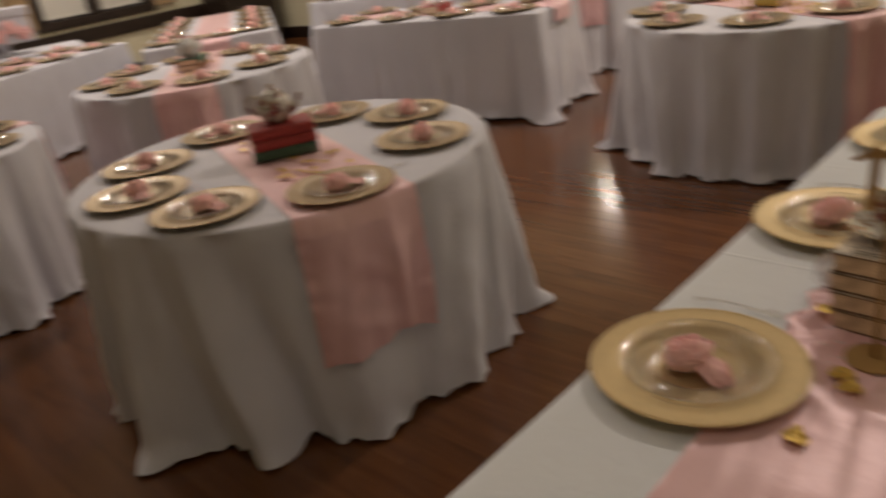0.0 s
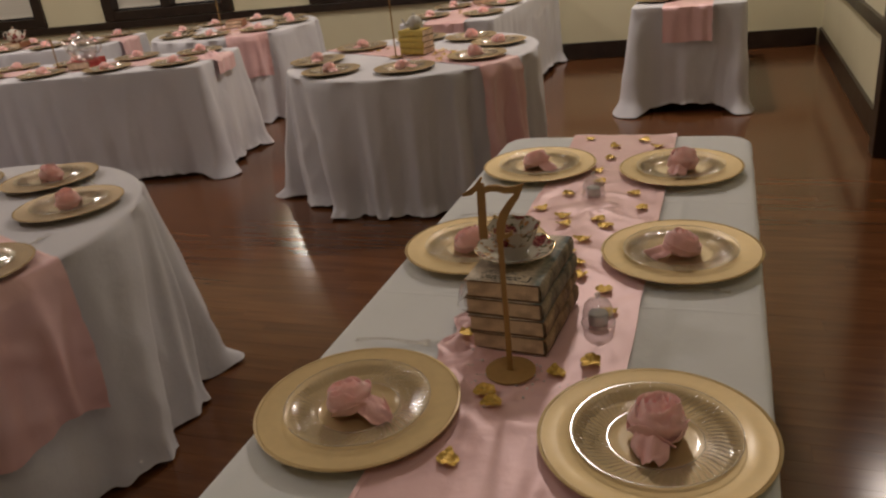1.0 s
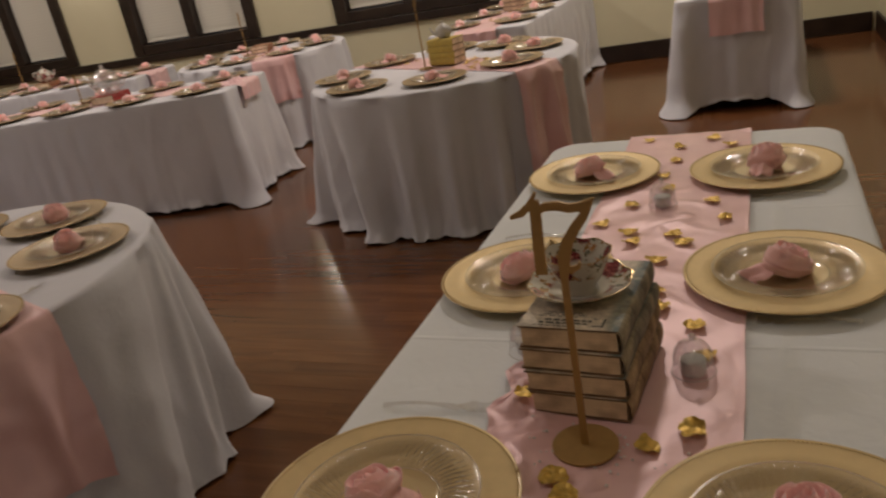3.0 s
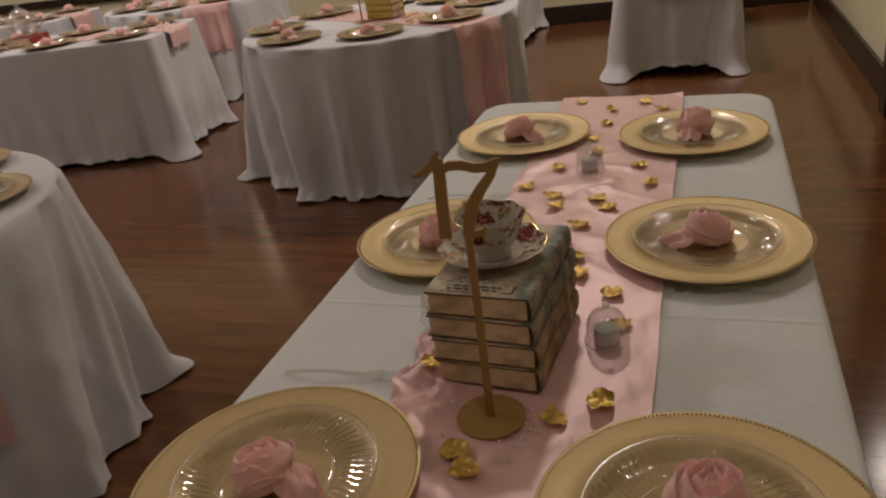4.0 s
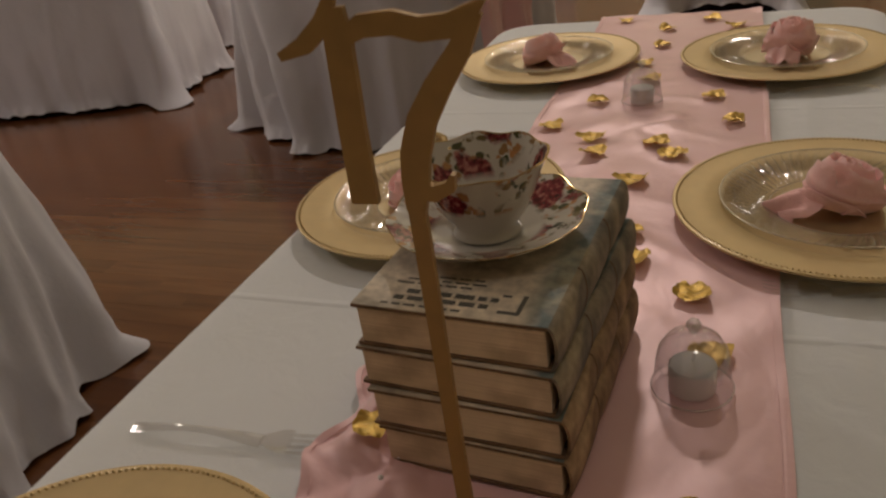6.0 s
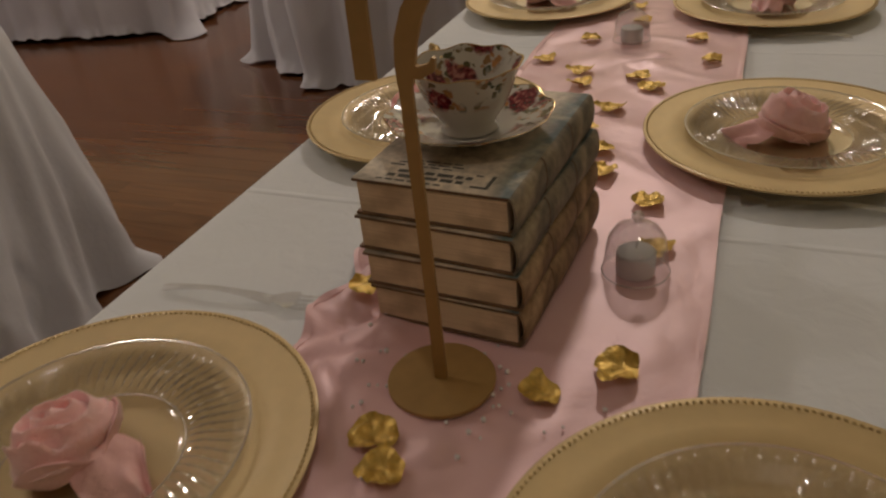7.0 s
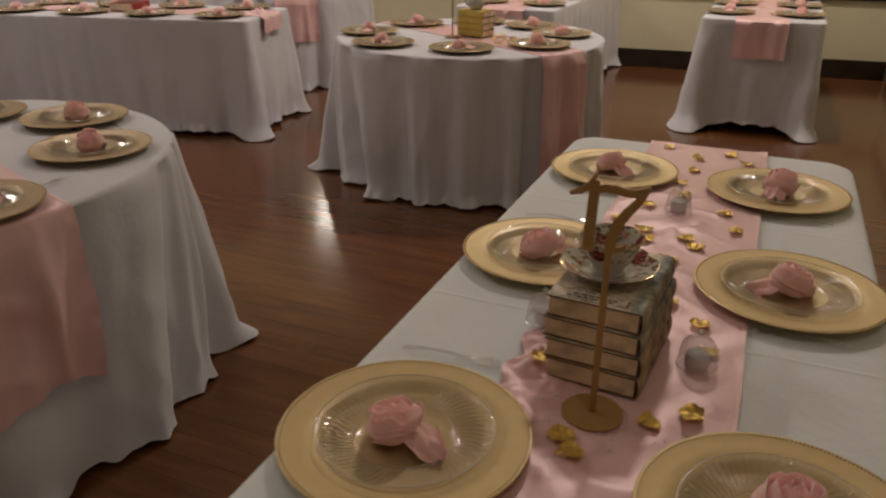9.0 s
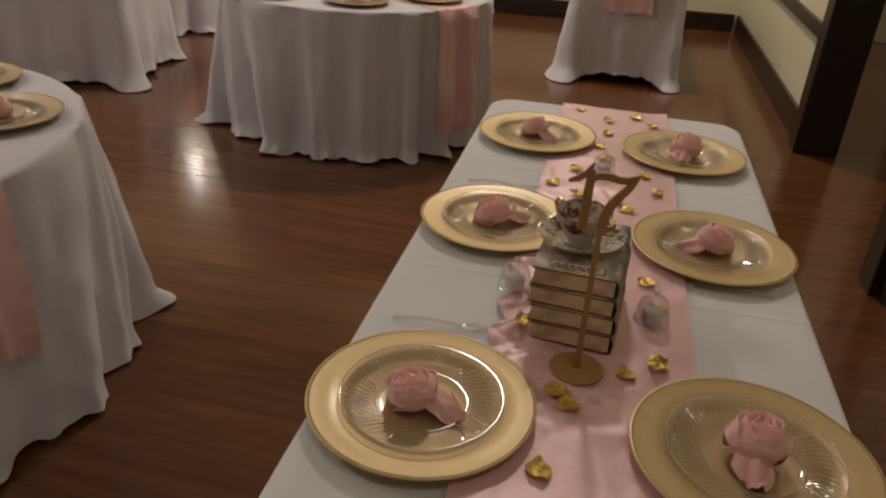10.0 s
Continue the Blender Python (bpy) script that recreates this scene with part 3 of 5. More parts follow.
def folds(seed, n0=17, n1=21):
    """Rounded lobes with narrower valleys between them, of uneven width and depth."""
    r = random.Random(seed)
    half = 2 * (r.randint(n0, n1) // 2)
    warp = [(r.randint(2, 7), r.uniform(0, 6.28), r.uniform(0.05, 0.11)) for _ in range(4)]
    depth = [(r.randint(3, 13), r.uniform(0, 6.28), r.uniform(0.14, 0.30)) for _ in range(4)]
    fine = [(r.randint(38, 63), r.uniform(0, 6.28), r.uniform(0.03, 0.06)) for _ in range(3)]

    def fn(a):
        b = a + sum(w * 1.6 / n * math.sin(n * a + p) for n, p, w in warp)
        s = math.sqrt(0.02 + math.cos(half * b / 2) ** 2) ** 1.15
        d = 0.85 + sum(w * math.sin(n * a + p) for n, p, w in depth)
        return (1.75 * s - 1.0) * max(0.5, d) + sum(w * math.sin(n * b + p) for n, p, w in fine)
    return fn


def hem_noise(a, seed):
    return noise.noise(Vector((math.cos(a) * 5.1, math.sin(a) * 5.1, seed * 3.7)))


def crumple(x, y, k, seed):
    """Uneven dents and soft diagonal creases of unironed linen, a share k of the way down."""
    dent = noise.noise(Vector((x * 8.5, y * 8.5, k * 2.6 + seed * 2.3)))
    crease = 0.25 - abs(noise.noise(Vector((x * 6 + k * 1.5, y * 6 - k * 1.5, k * 2.0 + seed))))
    return min(1.0, k * 5) * (0.0075 * dent + 0.022 * max(0.0, crease))


def round_skirt(R, seed, amp=0.056, flare=0.002, tails=(), lobes=(17, 21), hem=0.034):
    f = folds(seed, *lobes)

    def fn(a, k):
        """Radius and height of the skirt at angle a, a share k of the way down."""
        fan = a
        for c, w, out in tails:
            d = math.atan2(math.sin(a - c), math.cos(a - c))
            fan += 0.8 * d * (1 - k) * math.exp(-(d / 0.55) ** 2)
        r = R + 0.006 + flare * k + amp * f(fan) * min(1, 0.16 + k * 1.25) + crumple(R * math.cos(a), R * math.sin(a), k, seed)
        z = TOP - 0.012 - (TOP - 0.012) * k
        for c, w, out in tails:
            d = math.atan2(math.sin(a - c), math.cos(a - c))
            r += out * k ** 1.1 * math.exp(-(d / (w * (1.9 - k))) ** 2)
            if k > 0.93:
                r += 0.04 * (k - 0.93) / 0.07 * math.exp(-(d / (w * 0.6)) ** 2)
        if k > 0.9:
            t = (k - 0.9) / 0.1
            h = hem_noise(a, seed)
            r += 0.020 * t * (0.3 + h) + hem * t * t * max(0.0, f(a)) + 0.003 * t * math.sin(61 * a + 3 * math.sin(7 * a + seed))
            rag = noise.noise(Vector((math.cos(a) * 23, math.sin(a) * 23, seed)))
            r += 0.007 * t * rag
            z += 0.010 * t * rag + 0.010 * t * max(0.0, -f(a)) + 0.015 * t * (1 + 1.2 * hem_noise(a * 3, seed + 1) + 0.3 * math.sin(53 * a + 4 * math.sin(5 * a)))
        return r, max(z, 0.004)
    return fn


def round_cloth(x, y, R, skirt, label, n=420, levels=24):
    bm = bmesh.new()
    rings = []

    def ring(pts):
        rings.append([bm.verts.new(p) for p in pts])
    c = bm.verts.new((0, 0, TOP))
    for rr in (0.3, 0.6, 0.85, 0.97):
        ring([(R * rr * math.cos(2 * math.pi * k / n), R * rr * math.sin(2 * math.pi * k / n), TOP + 0.0012 * noise.noise(Vector((x + rr * 3 * math.cos(2 * math.pi * k / n), rr * 3 * math.sin(2 * math.pi * k / n), y)))) for k in range(n)])
    for dr, dz in ((-0.006, 0.0), (0.001, -0.003), (0.005, -0.008)):
        ring([((R + dr) * math.cos(2 * math.pi * k / n), (R + dr) * math.sin(2 * math.pi * k / n), TOP + dz) for k in range(n)])
    for i in range(levels + 1):
        kk = (i / levels) ** 0.9
        pts = []
        for k in range(n):
            a = 2 * math.pi * k / n
            r, z = skirt(a, kk)
            pts.append((r * math.cos(a), r * math.sin(a), z))
        ring(pts)
    for k in range(n):
        bm.faces.new((c, rings[0][k], rings[0][(k + 1) % n]))
    for p, q in zip(rings, rings[1:]):
        for k in range(n):
            bm.faces.new((p[k], q[k], q[(k + 1) % n], p[(k + 1) % n]))
    return solo("tablecloth", bm, M_CLOTH_SHADED, label, "tablecloth", "white tablecloths", m=pose(x, y, 0), smooth=70)


def outline(L, W, r=0.035, n=260):
    """Points and outward normals round a rounded rectangle, evenly spaced, and how near each is to a corner."""
    out = []
    hx, hy = L / 2 - r, W / 2 - r
    path = []
    for cx, cy, a0 in ((hx, hy, 0), (-hx, hy, 90), (-hx, -hy, 180), (hx, -hy, 270)):
        for j in range(9):
            a = radians(a0 + 90 * j / 8)
            path.append((cx + r * math.cos(a), cy + r * math.sin(a), math.cos(a), math.sin(a)))
    path.append(path[0])
    dist = [0]
    for p, q in zip(path, path[1:]):
        dist.append(dist[-1] + math.hypot(q[0] - p[0], q[1] - p[1]))
    for k in range(n):
        d = dist[-1] * k / n
        i = max(j for j in range(len(dist)) if dist[j] <= d)
        i = min(i, len(path) - 2)
        t = (d - dist[i]) / max(1e-9, dist[i + 1] - dist[i])
        p, q = path[i], path[i + 1]
        x, y, nx, ny = (p[j] + (q[j] - p[j]) * t for j in range(4))
        l = math.hypot(nx, ny)
        cd = math.hypot(abs(x) - L / 2, abs(y) - W / 2)
        out.append((x, y, nx / l, ny / l, cd))
    return out


def rect_cloth(m, L, W, seed, label, mat=None, tail=0.13, n=420, levels=22, hem=0.008, lift=0.0, r=0.035, wide=None):
    """A cloth over a long table, with soft folds on its sides and gathered corners that trail on the floor."""
    bm = bmesh.new()
    ring0 = outline(L, W, r, n)
    f = folds(seed, 30, 40)
    rings = []
    for off, dz in ((-0.03, 0), (-0.006, 0), (0.001, -0.003), (0.005, -0.008)):
        rings.append([bm.verts.new((x + nx * off, y + ny * off, TOP + dz)) for x, y, nx, ny, cd in ring0])
    for i in range(levels + 1):
        k = i / levels
        ring = []
        for j, (x, y, nx, ny, cd) in enumerate(ring0):
            a = 2 * math.pi * j / n
            g = math.exp(-(cd / 0.10) ** 2)
            pinch = math.exp(-((cd - 0.20) / 0.08) ** 2)
            reach = tail * (wide if wide and x < 0 < y else 1.0)
            off = 0.006 + 0.004 * k + 0.017 * f(a) * (0.55 + 0.9 * hem_noise(a * 1.7, seed + 5)) * min(1, 0.08 + 1.1 * k) + reach * g * k ** 1.1 - 0.03 * pinch * k + crumple(x, y, k, seed)
            z = (TOP - 0.012) * (1 - k)
            if k > 0.88:
                t = (k - 0.88) / 0.12
                off += 0.016 * t * (0.3 + hem_noise(a, seed)) + 0.014 * t * t * max(0.0, f(a)) + 0.03 * g * t + 0.006 * t * math.sin(71 * a + 3 * math.sin(9 * a))
                rag = noise.noise(Vector((math.cos(a) * 27, math.sin(a) * 27, seed)))
                off += 0.006 * t * rag
                z += 0.009 * t * rag + lift * (1 - math.exp(-(cd / 0.22) ** 2)) * (0.7 + 0.5 * hem_noise(a * 1.3, seed + 7)) * t + (hem + 0.02 * (1 - g) * (1 + hem_noise(a * 2.3, seed + 2))) * t
            ring.append(bm.verts.new((x + nx * off, y + ny * off, max(z, 0.004))))
        rings.append(ring)
    bm.faces.new(rings[0])
    for p, q in zip(rings, rings[1:]):
        for k in range(n):
            bm.faces.new((p[k], q[k], q[(k + 1) % n], p[(k + 1) % n]))
    bmesh.ops.recalc_face_normals(bm, faces=bm.faces[:])
    return solo("tablecloth", bm, mat or M_CLOTH_SHADED, label, "tablecloth", "white tablecloths", m=m, smooth=70)


def round_table(x, y, R):
    t = thing("round_table", "round folding banquet table hidden under its white cloth", "table", "round tables", m=pose(x, y, 0))
    part("tabletop", lathe([(0, 0.725), (R - 0.01, 0.725), (R - 0.004, 0.73), (R - 0.004, TOP - 0.008), (R - 0.01, TOP - 0.004), (0, TOP - 0.004)], 72), M_TABLE, t)
    for a in (45, 135, 225, 315):
        px, py = 0.45 * math.cos(radians(a)), 0.45 * math.sin(radians(a))
        part("leg", tube([(px, py, 0.0), (px, py, 0.725)], 0.014), M_LEG, t)


def long_table(m, L, W, r=0.035):
    t = thing("long_table", "long folding banquet table hidden under its white cloth", "table", "long tables", m=m)
    bm = bmesh.new()
    edge = outline(L - 0.010, W - 0.010, r, 120)
    low, high = ([bm.verts.new((x, y, z)) for x, y, nx, ny, cd in edge] for z in (0.725, TOP - 0.004))
    bm.faces.new(list(reversed(low)))
    bm.faces.new(high)
    for k in range(120):
        bm.faces.new((low[k], low[(k + 1) % 120], high[(k + 1) % 120], high[k]))
    part("tabletop", bm, M_TABLE, t, smooth=30)
    for sx in (-1, 1):
        for sy in (-1, 1):
            part("leg", tube([(sx * (L / 2 - 0.2), sy * (W / 2 - 0.12), 0), (sx * (L / 2 - 0.2), sy * (W / 2 - 0.12), 0.725)], 0.014), M_LEG, t)


def wrinkle(x, y, s, amp=1.0):
    a = noise.noise(Vector((x * 6 + s, y * 4.5, s)))
    b = abs(noise.noise(Vector((x * 9 - y * 6, y * 7 + x * 3, s + 4))))
    c = noise.noise(Vector((x * 2.6 + 3, y * 2.6, s + 8)))
    d = noise.noise(Vector((x * 17 + y * 5, y * 13, s + 2)))
    return amp * max(0.0003, 0.0045 + 0.004 * a + 0.0022 * d + 0.011 * max(0, 0.25 - b) * max(0, 0.55 + 1.3 * c))


def under(x, y, flats):
    """Nought under the flat middles of the plates, one away from them."""
    k = 1.0
    for px, py in flats:
        t = (math.hypot(x - px, y - py) - 0.112) / 0.05
        k = min(k, max(0.0, min(1.0, t)))
    return k * k * (3 - 2 * k)


def runner_parts(fn, nu, nv, label, m):
    """The satin panel and the narrow turned hems along its two long edges."""
    t = thing("table_runner", label, "table runner", "pink runners", m=m)
    part("satin_panel", sheet(fn, nu, nv, thick=0.0012), M_SATIN, t, smooth=60)
    for v0, v1 in ((0.0, 0.022), (0.978, 1.0)):
        part("hem", sheet(lambda u, v: Vector(fn(u, v0 + (v1 - v0) * v)) + Vector((0, 0, 0.0009)), nu, 2, thick=0.0010), M_SATIN, t, "stitched hem", smooth=60)
    return t


def round_runner(x, y, R, skirt, ang, width, drop_front, drop_back, seed, label):
    """A satin strip across a round table that hangs down its skirt at both ends."""
    d, s = Vector((math.cos(ang), math.sin(ang))), Vector((-math.sin(ang), math.cos(ang)))
    total = 2 * R + drop_front + drop_back

    def fn(u, v):
        w = (v - 0.5) * width
        run = -R - drop_back + u * total
        half = math.sqrt(max(0.01, R * R - w * w))
        if -half <= run <= half:
            p = d * run + s * w
            return (p.x, p.y, TOP + 0.001 + wrinkle(p.x, p.y, seed, 0.40))
        sign = 1 if run > 0 else -1
        down = min((abs(run) - half) * (1 + 0.07 * noise.noise(Vector((w * 6, seed, sign)))), TOP - 0.02)
        aa = math.atan2((d * sign * half + s * w).y, (d * sign * half + s * w).x)
        k = min(0.97, max(0.0, down / TOP))
        r, z = skirt(aa, k)
        if down < 0.032:
            f = down / 0.032 * math.pi / 2
            turn = R + 0.004 + 0.014 * math.sin(f)
            return (turn * math.cos(aa), turn * math.sin(aa), TOP + 0.006 - 0.020 * (1 - math.cos(f)))
        rim = (abs(v - 0.5) * 2) ** 5
        hang = 0.028 + min(1, k * 6) * (0.030 * noise.noise(Vector((w * 13 + 1.5 * k, seed, k * 1.2))) + 0.010 * noise.noise(Vector((w * 6, seed + 3, k * 4)))) + rim * 0.008 * noise.noise(Vector((down * 26, seed + v, 2)))
        hang += min(1, k * 5) * (0.020 * math.exp(-((v - 0.70 - 0.08 * k) / 0.055) ** 2) - 0.012 * math.exp(-((v - 0.58 - 0.05 * k) / 0.07) ** 2))
        return ((r + hang) * math.cos(aa), (r + hang) * math.sin(aa), z + 0.003)
    return runner_parts(fn, 200, 40, label, pose(x, y, 0))


def runner_height(run, w, seed, amp, flats, rumples):
    """Height of a runner lying on a table, and how far its edge is drawn in."""
    z = TOP + 0.002 + (wrinkle(run, w, seed, amp) - 0.001) * under(run, w, flats)
    pull = 0.0
    if rumples:
        lie = max(0.0, min(1.0, (-0.30 - run) / 0.25)) * under(run, w, flats)
        z += lie * (0.023 * max(0.0, noise.noise(Vector((w * 12 + run * 3.5, run * 1.5, seed)))) + 0.005 * abs(noise.noise(Vector((w * 26 - run * 3, run * 2.2, seed + 3)))))
    for rx, ry, size in rumples:
        g = math.exp(-((run - rx) / 0.055) ** 2 - ((w - ry) / 0.04) ** 2)
        ridge = abs(math.sin((run - rx) * 62 + (w - ry) * 45)) ** 0.7 * (0.6 + 0.4 * math.sin((run - rx) * 40 - (w - ry) * 95))
        z += size * g * ridge
        pull += 0.018 * g * math.sin((run - rx) * 60)
    return z, pull


def long_runner(m, L, width, drop0, drop1, seed, label, amp=0.40, nu=260, flats=(), rumples=()):
    """A satin strip along a long table; drop0 and drop1 hang over its ends."""
    total = L + drop0 + drop1

    def fn(u, v):
        w = (v - 0.5) * width
        run = -L / 2 - drop0 + u * total
        edge = 0.0035 * noise.noise(Vector((run * 6, seed + (0 if v < 0.5 else 9), 0))) * abs(v - 0.5) * 2
        if abs(run) <= L / 2 + 0.004:
            z, pull = runner_height(run, w, seed, amp, flats, rumples)
            edge -= pull
            return (run, w + edge, z)
        sign = 1 if run > 0 else -1
        down = abs(run) - L / 2
        out = 0.034 + 0.02 * down + 0.012 * noise.noise(Vector((w * 16, seed, down * 3)))
        fall = down * (1 + 0.10 * noise.noise(Vector((w * 7, seed + 4, sign))))
        return (sign * (L / 2 + min(out, down * 2 + 0.004)), w * (1 + 0.05 * down) + edge + 0.012 * min(1, down * 6) * noise.noise(Vector((down * 9, seed, sign))), TOP + 0.003 - fall)
    return runner_parts(fn, nu, 40, label, m)


# ---- place settings ----
def build_charger(mat, label):
    prof = [(0, 0.004), (0.098, 0.004), (0.104, 0.006), (0.112, 0.0125), (0.118, 0.0150), (0.140, 0.0165), (0.158, 0.0185), (0.1635, 0.0195), (0.165, 0.0185),
            (0.1645, 0.0165), (0.158, 0.0150), (0.120, 0.0115), (0.108, 0.003), (0.100, 0.0005), (0, 0.0005)]
    t = thing("charger_plate", label, "charger plate", "gold charger plates")
    part("dish", lathe(prof, 96), mat, t, smooth=50)
    bm = bmesh.new()
    for k in range(210):
        a = 2 * math.pi * k / 210
        bmesh.ops.create_icosphere(bm, subdivisions=1, radius=0.0016, matrix=Matrix.Translation((0.1605 * math.cos(a), 0.1605 * math.sin(a), 0.0190)))
    part("beaded_rim", bm, M_BEAD, t)
    return t


def build_plate(n=594, ribs=66):
    prof = [(0, 0.0065), (0.050, 0.0065), (0.058, 0.0068), (0.064, 0.0078), (0.067, 0.0100), (0.071, 0.0125), (0.079, 0.0150), (0.087, 0.0168), (0.095, 0.0183), (0.103, 0.0197), (0.109, 0.0212), (0.1125, 0.0226), (0.1150, 0.0240), (0.1165, 0.0242), (0.1172, 0.0234)]

    def wave(a, i, r, z):
        if 5 <= i <= 10:
            k = math.sin(math.pi * (i - 4) / 7)
            return r, z + 0.0042 * k * math.sin(ribs * a + r * 260)
        return r, z
    t = thing("clear_plate", "clear plastic plate with a swirled ribbed rim", "plate", "clear plastic plates")
    part("well", lathe(prof[:5], 66), M_PLASTIC, t, smooth=80)
    part("ribbed_rim", lathe(prof[4:], n, lambda a, i, r, z: wave(a, i + 4, r, z)), M_RIBBED, t, "swirled ribs")
    for r0, z0, th in ((0.1166, 0.0240, 0.0010), (0.0665, 0.0098, 0.0008)):
        ring = [(r0 + th * math.cos(math.pi * j / 3), z0 + th * math.sin(math.pi * j / 3)) for j in range(6)]
        part("rim_bead", lathe(ring, 96 if n > 300 else 48, close=True), M_RIM, t, "bright moulded edge")
    return t


def build_napkin(seed, pitch=0.0095, tilt=14, length=0.05, tall=1.12, fine=True):
    """A napkin rolled into a squat rose, with a folded tongue of cloth beside it."""
    r_ = random.Random(seed + 5)
    ph, ph2 = r_.uniform(0, 6.28), r_.uniform(0, 6.28)
    t = thing("rose_napkin", "dusty pink cloth napkin rolled into a rose", "napkin", "pink rose napkins")
    lean = pose(-0.004, 0, 0.004, 0, -tilt, 0) @ Matrix.Diagonal((1, 1, tall, 1))
    RAD, n, tops, sides = (0.0335, 80, 39, 14) if fine else (0.0335, 44, 20, 7)
    bm = bmesh.new()
    rings = [[bm.verts.new(lean @ Vector((0, 0, 0.039)))]]

    def out(a):
        return RAD * (1 + 0.05 * math.sin(2 * a + ph) + 0.03 * math.sin(3 * a + ph2))
    for i in range(1, tops + 1):
        f = i / tops
        ring = []
        for k in range(n):
            a = 2 * math.pi * k / n
            r = out(a) * f
            s = (r / pitch - a / (2 * math.pi) + 0.20 * math.sin(2 * a + ph) + 0.13 * math.sin(3 * a + 7 * f + ph2)) % 1.0
            ridge = (1 - s) ** 1.5 if s > 0.14 else (s / 0.14) ** 0.7 * (1 - s) ** 1.5
            z = 0.033 - 0.009 * f ** 3 + (0.0100 + 0.004 * f) * ridge + 0.003 * math.sin(a + ph) * f + 0.002 * noise.noise(Vector((r * 60 * math.cos(a), r * 60 * math.sin(a), seed)))
            ring.append(bm.verts.new(lean @ Vector((r * math.cos(a), r * math.sin(a), z))))
        rings.append(ring)
    for i in range(1, sides + 1):
        f = i / sides
        ring = []
        for k in range(n):
            a = 2 * math.pi * k / n
            s = (f * 1.7 - a / (2 * math.pi) * 2 + 0.12 * math.sin(3 * a + ph)) % 1.0
            r = out(a) * (1 + 0.14 * math.sin(math.pi * min(1, f * 0.9 + 0.05)) - 0.30 * f ** 2.2) + 0.0045 * (1 - s) ** 1.3 * min(1, s / 0.12) * math.sin(math.pi * f)
            ring.append(bm.verts.new(lean @ Vector((r * math.cos(a), r * math.sin(a), 0.0265 * (1 - f) + 0.001 * math.sin(a + ph)))))
        rings.append(ring)
    for k in range(n):
        bm.faces.new((rings[0][0], rings[1][k], rings[1][(k + 1) % n]))
    for p, q in zip(rings[1:], rings[2:]):
        for k in range(n):
            bm.faces.new((p[k], q[k], q[(k + 1) % n], p[(k + 1) % n]))
    bm.faces.new(rings[-1])
    bmesh.ops.recalc_face_normals(bm, faces=bm.faces[:])
    part("rolled_rose", bm, M_NAPKIN_ROLL, t, smooth=75)

    def petal(a0, span, hh):
        def fn(u, v):
            a = a0 + span * u
            b = 0.10 + 0.90 * math.sin(math.pi * u) ** 0.9
            r = out(a) * (0.74 + 0.38 * math.sin(math.pi * (0.1 + 0.5 * v))) + 0.002 + 0.006 * b * max(0, v - 0.5) ** 1.4 + 0.0015 * math.sin(5 * a + 4 * v)
            return lean @ Vector((r * math.cos(a), r * math.sin(a), 0.001 + hh * b * v * (1 + 0.15 * math.sin(6 * u + ph)) - 0.005 * max(0, v - 0.75)))
        return fn
    for k in range(3):
        part("outer_petal", sheet(petal(ph + 2.1 * k + r_.uniform(-0.3, 0.3), 2.2, 0.017 + 0.005 * r_.random()), 24 if fine else 12, 8 if fine else 4, thick=0.0012), M_NAPKIN, t, smooth=80)
    skew = r_.choice((-1, 1)) * r_.uniform(0.3, 0.7)

    def tail(u, v):
        w = (v - 0.5) * 2
        reach = length * (0.98 + 0.16 * w * skew - 0.22 * abs(w) + 0.05 * math.sin(7 * w + ph))
        half = (0.020 + 0.007 * math.sin(2.6 * u + 0.3)) * (1 - 0.30 * max(0, u - 0.6) / 0.4)
        fold = 0.011 * math.exp(-((w - 0.45 * skew - 0.2 * u) / 0.30) ** 2) * (0.30 + 0.70 * u) + 0.008 * max(0.0, -w * skew) ** 2 * u + 0.0035 * math.sin(9 * w + 3 * u + ph2) * u
        body = 0.024 * (1 - u) ** 1.2 * (1 - 0.4 * w * w)
        sag = 0.004 * noise.noise(Vector((u * 3.0, w * 2.2, seed + 0.5)))
        return (0.018 + reach * u, half * w + skew * 0.014 * u * u, max(0.0012, 0.0025 + body + fold + sag))
    part("loose_end", sheet(tail, 20 if fine else 10, 24 if fine else 14, thick=0.0012), M_NAPKIN, t, "folded tongue of the napkin", smooth=80)
    return t


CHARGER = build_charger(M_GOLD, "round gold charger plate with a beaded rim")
# Same charger, with the dimmed gold for the other tables.
CHARGER_FAR = build_charger(M_GOLD_DIM, "round gold charger plate with a beaded rim, in a dimmed tone")
PLATE, PLATE_FAR = build_plate(), build_plate(198)
NAPKIN_KINDS = ((0.0120, 20, 0.058, 1.05), (0.0115, 10, 0.050, 1.36), (0.0125, 18, 0.060, 1.08), (0.0115, 14, 0.052, 1.16))
NAPKINS = [build_napkin(s, *q) for s, q in enumerate(NAPKIN_KINDS)]
NAPKINS_FAR = [build_napkin(s, *q, False) for s, q in enumerate(NAPKIN_KINDS)]
used_first = set()


def put(ob, m):
    """Places the first of a kind itself, and copies after that."""
    if ob.name not in used_first:
        used_first.add(ob.name)
        ob.matrix_world = m
        return ob
    c = copy_thing(ob, m)
    c.matrix_basis = m
    return c


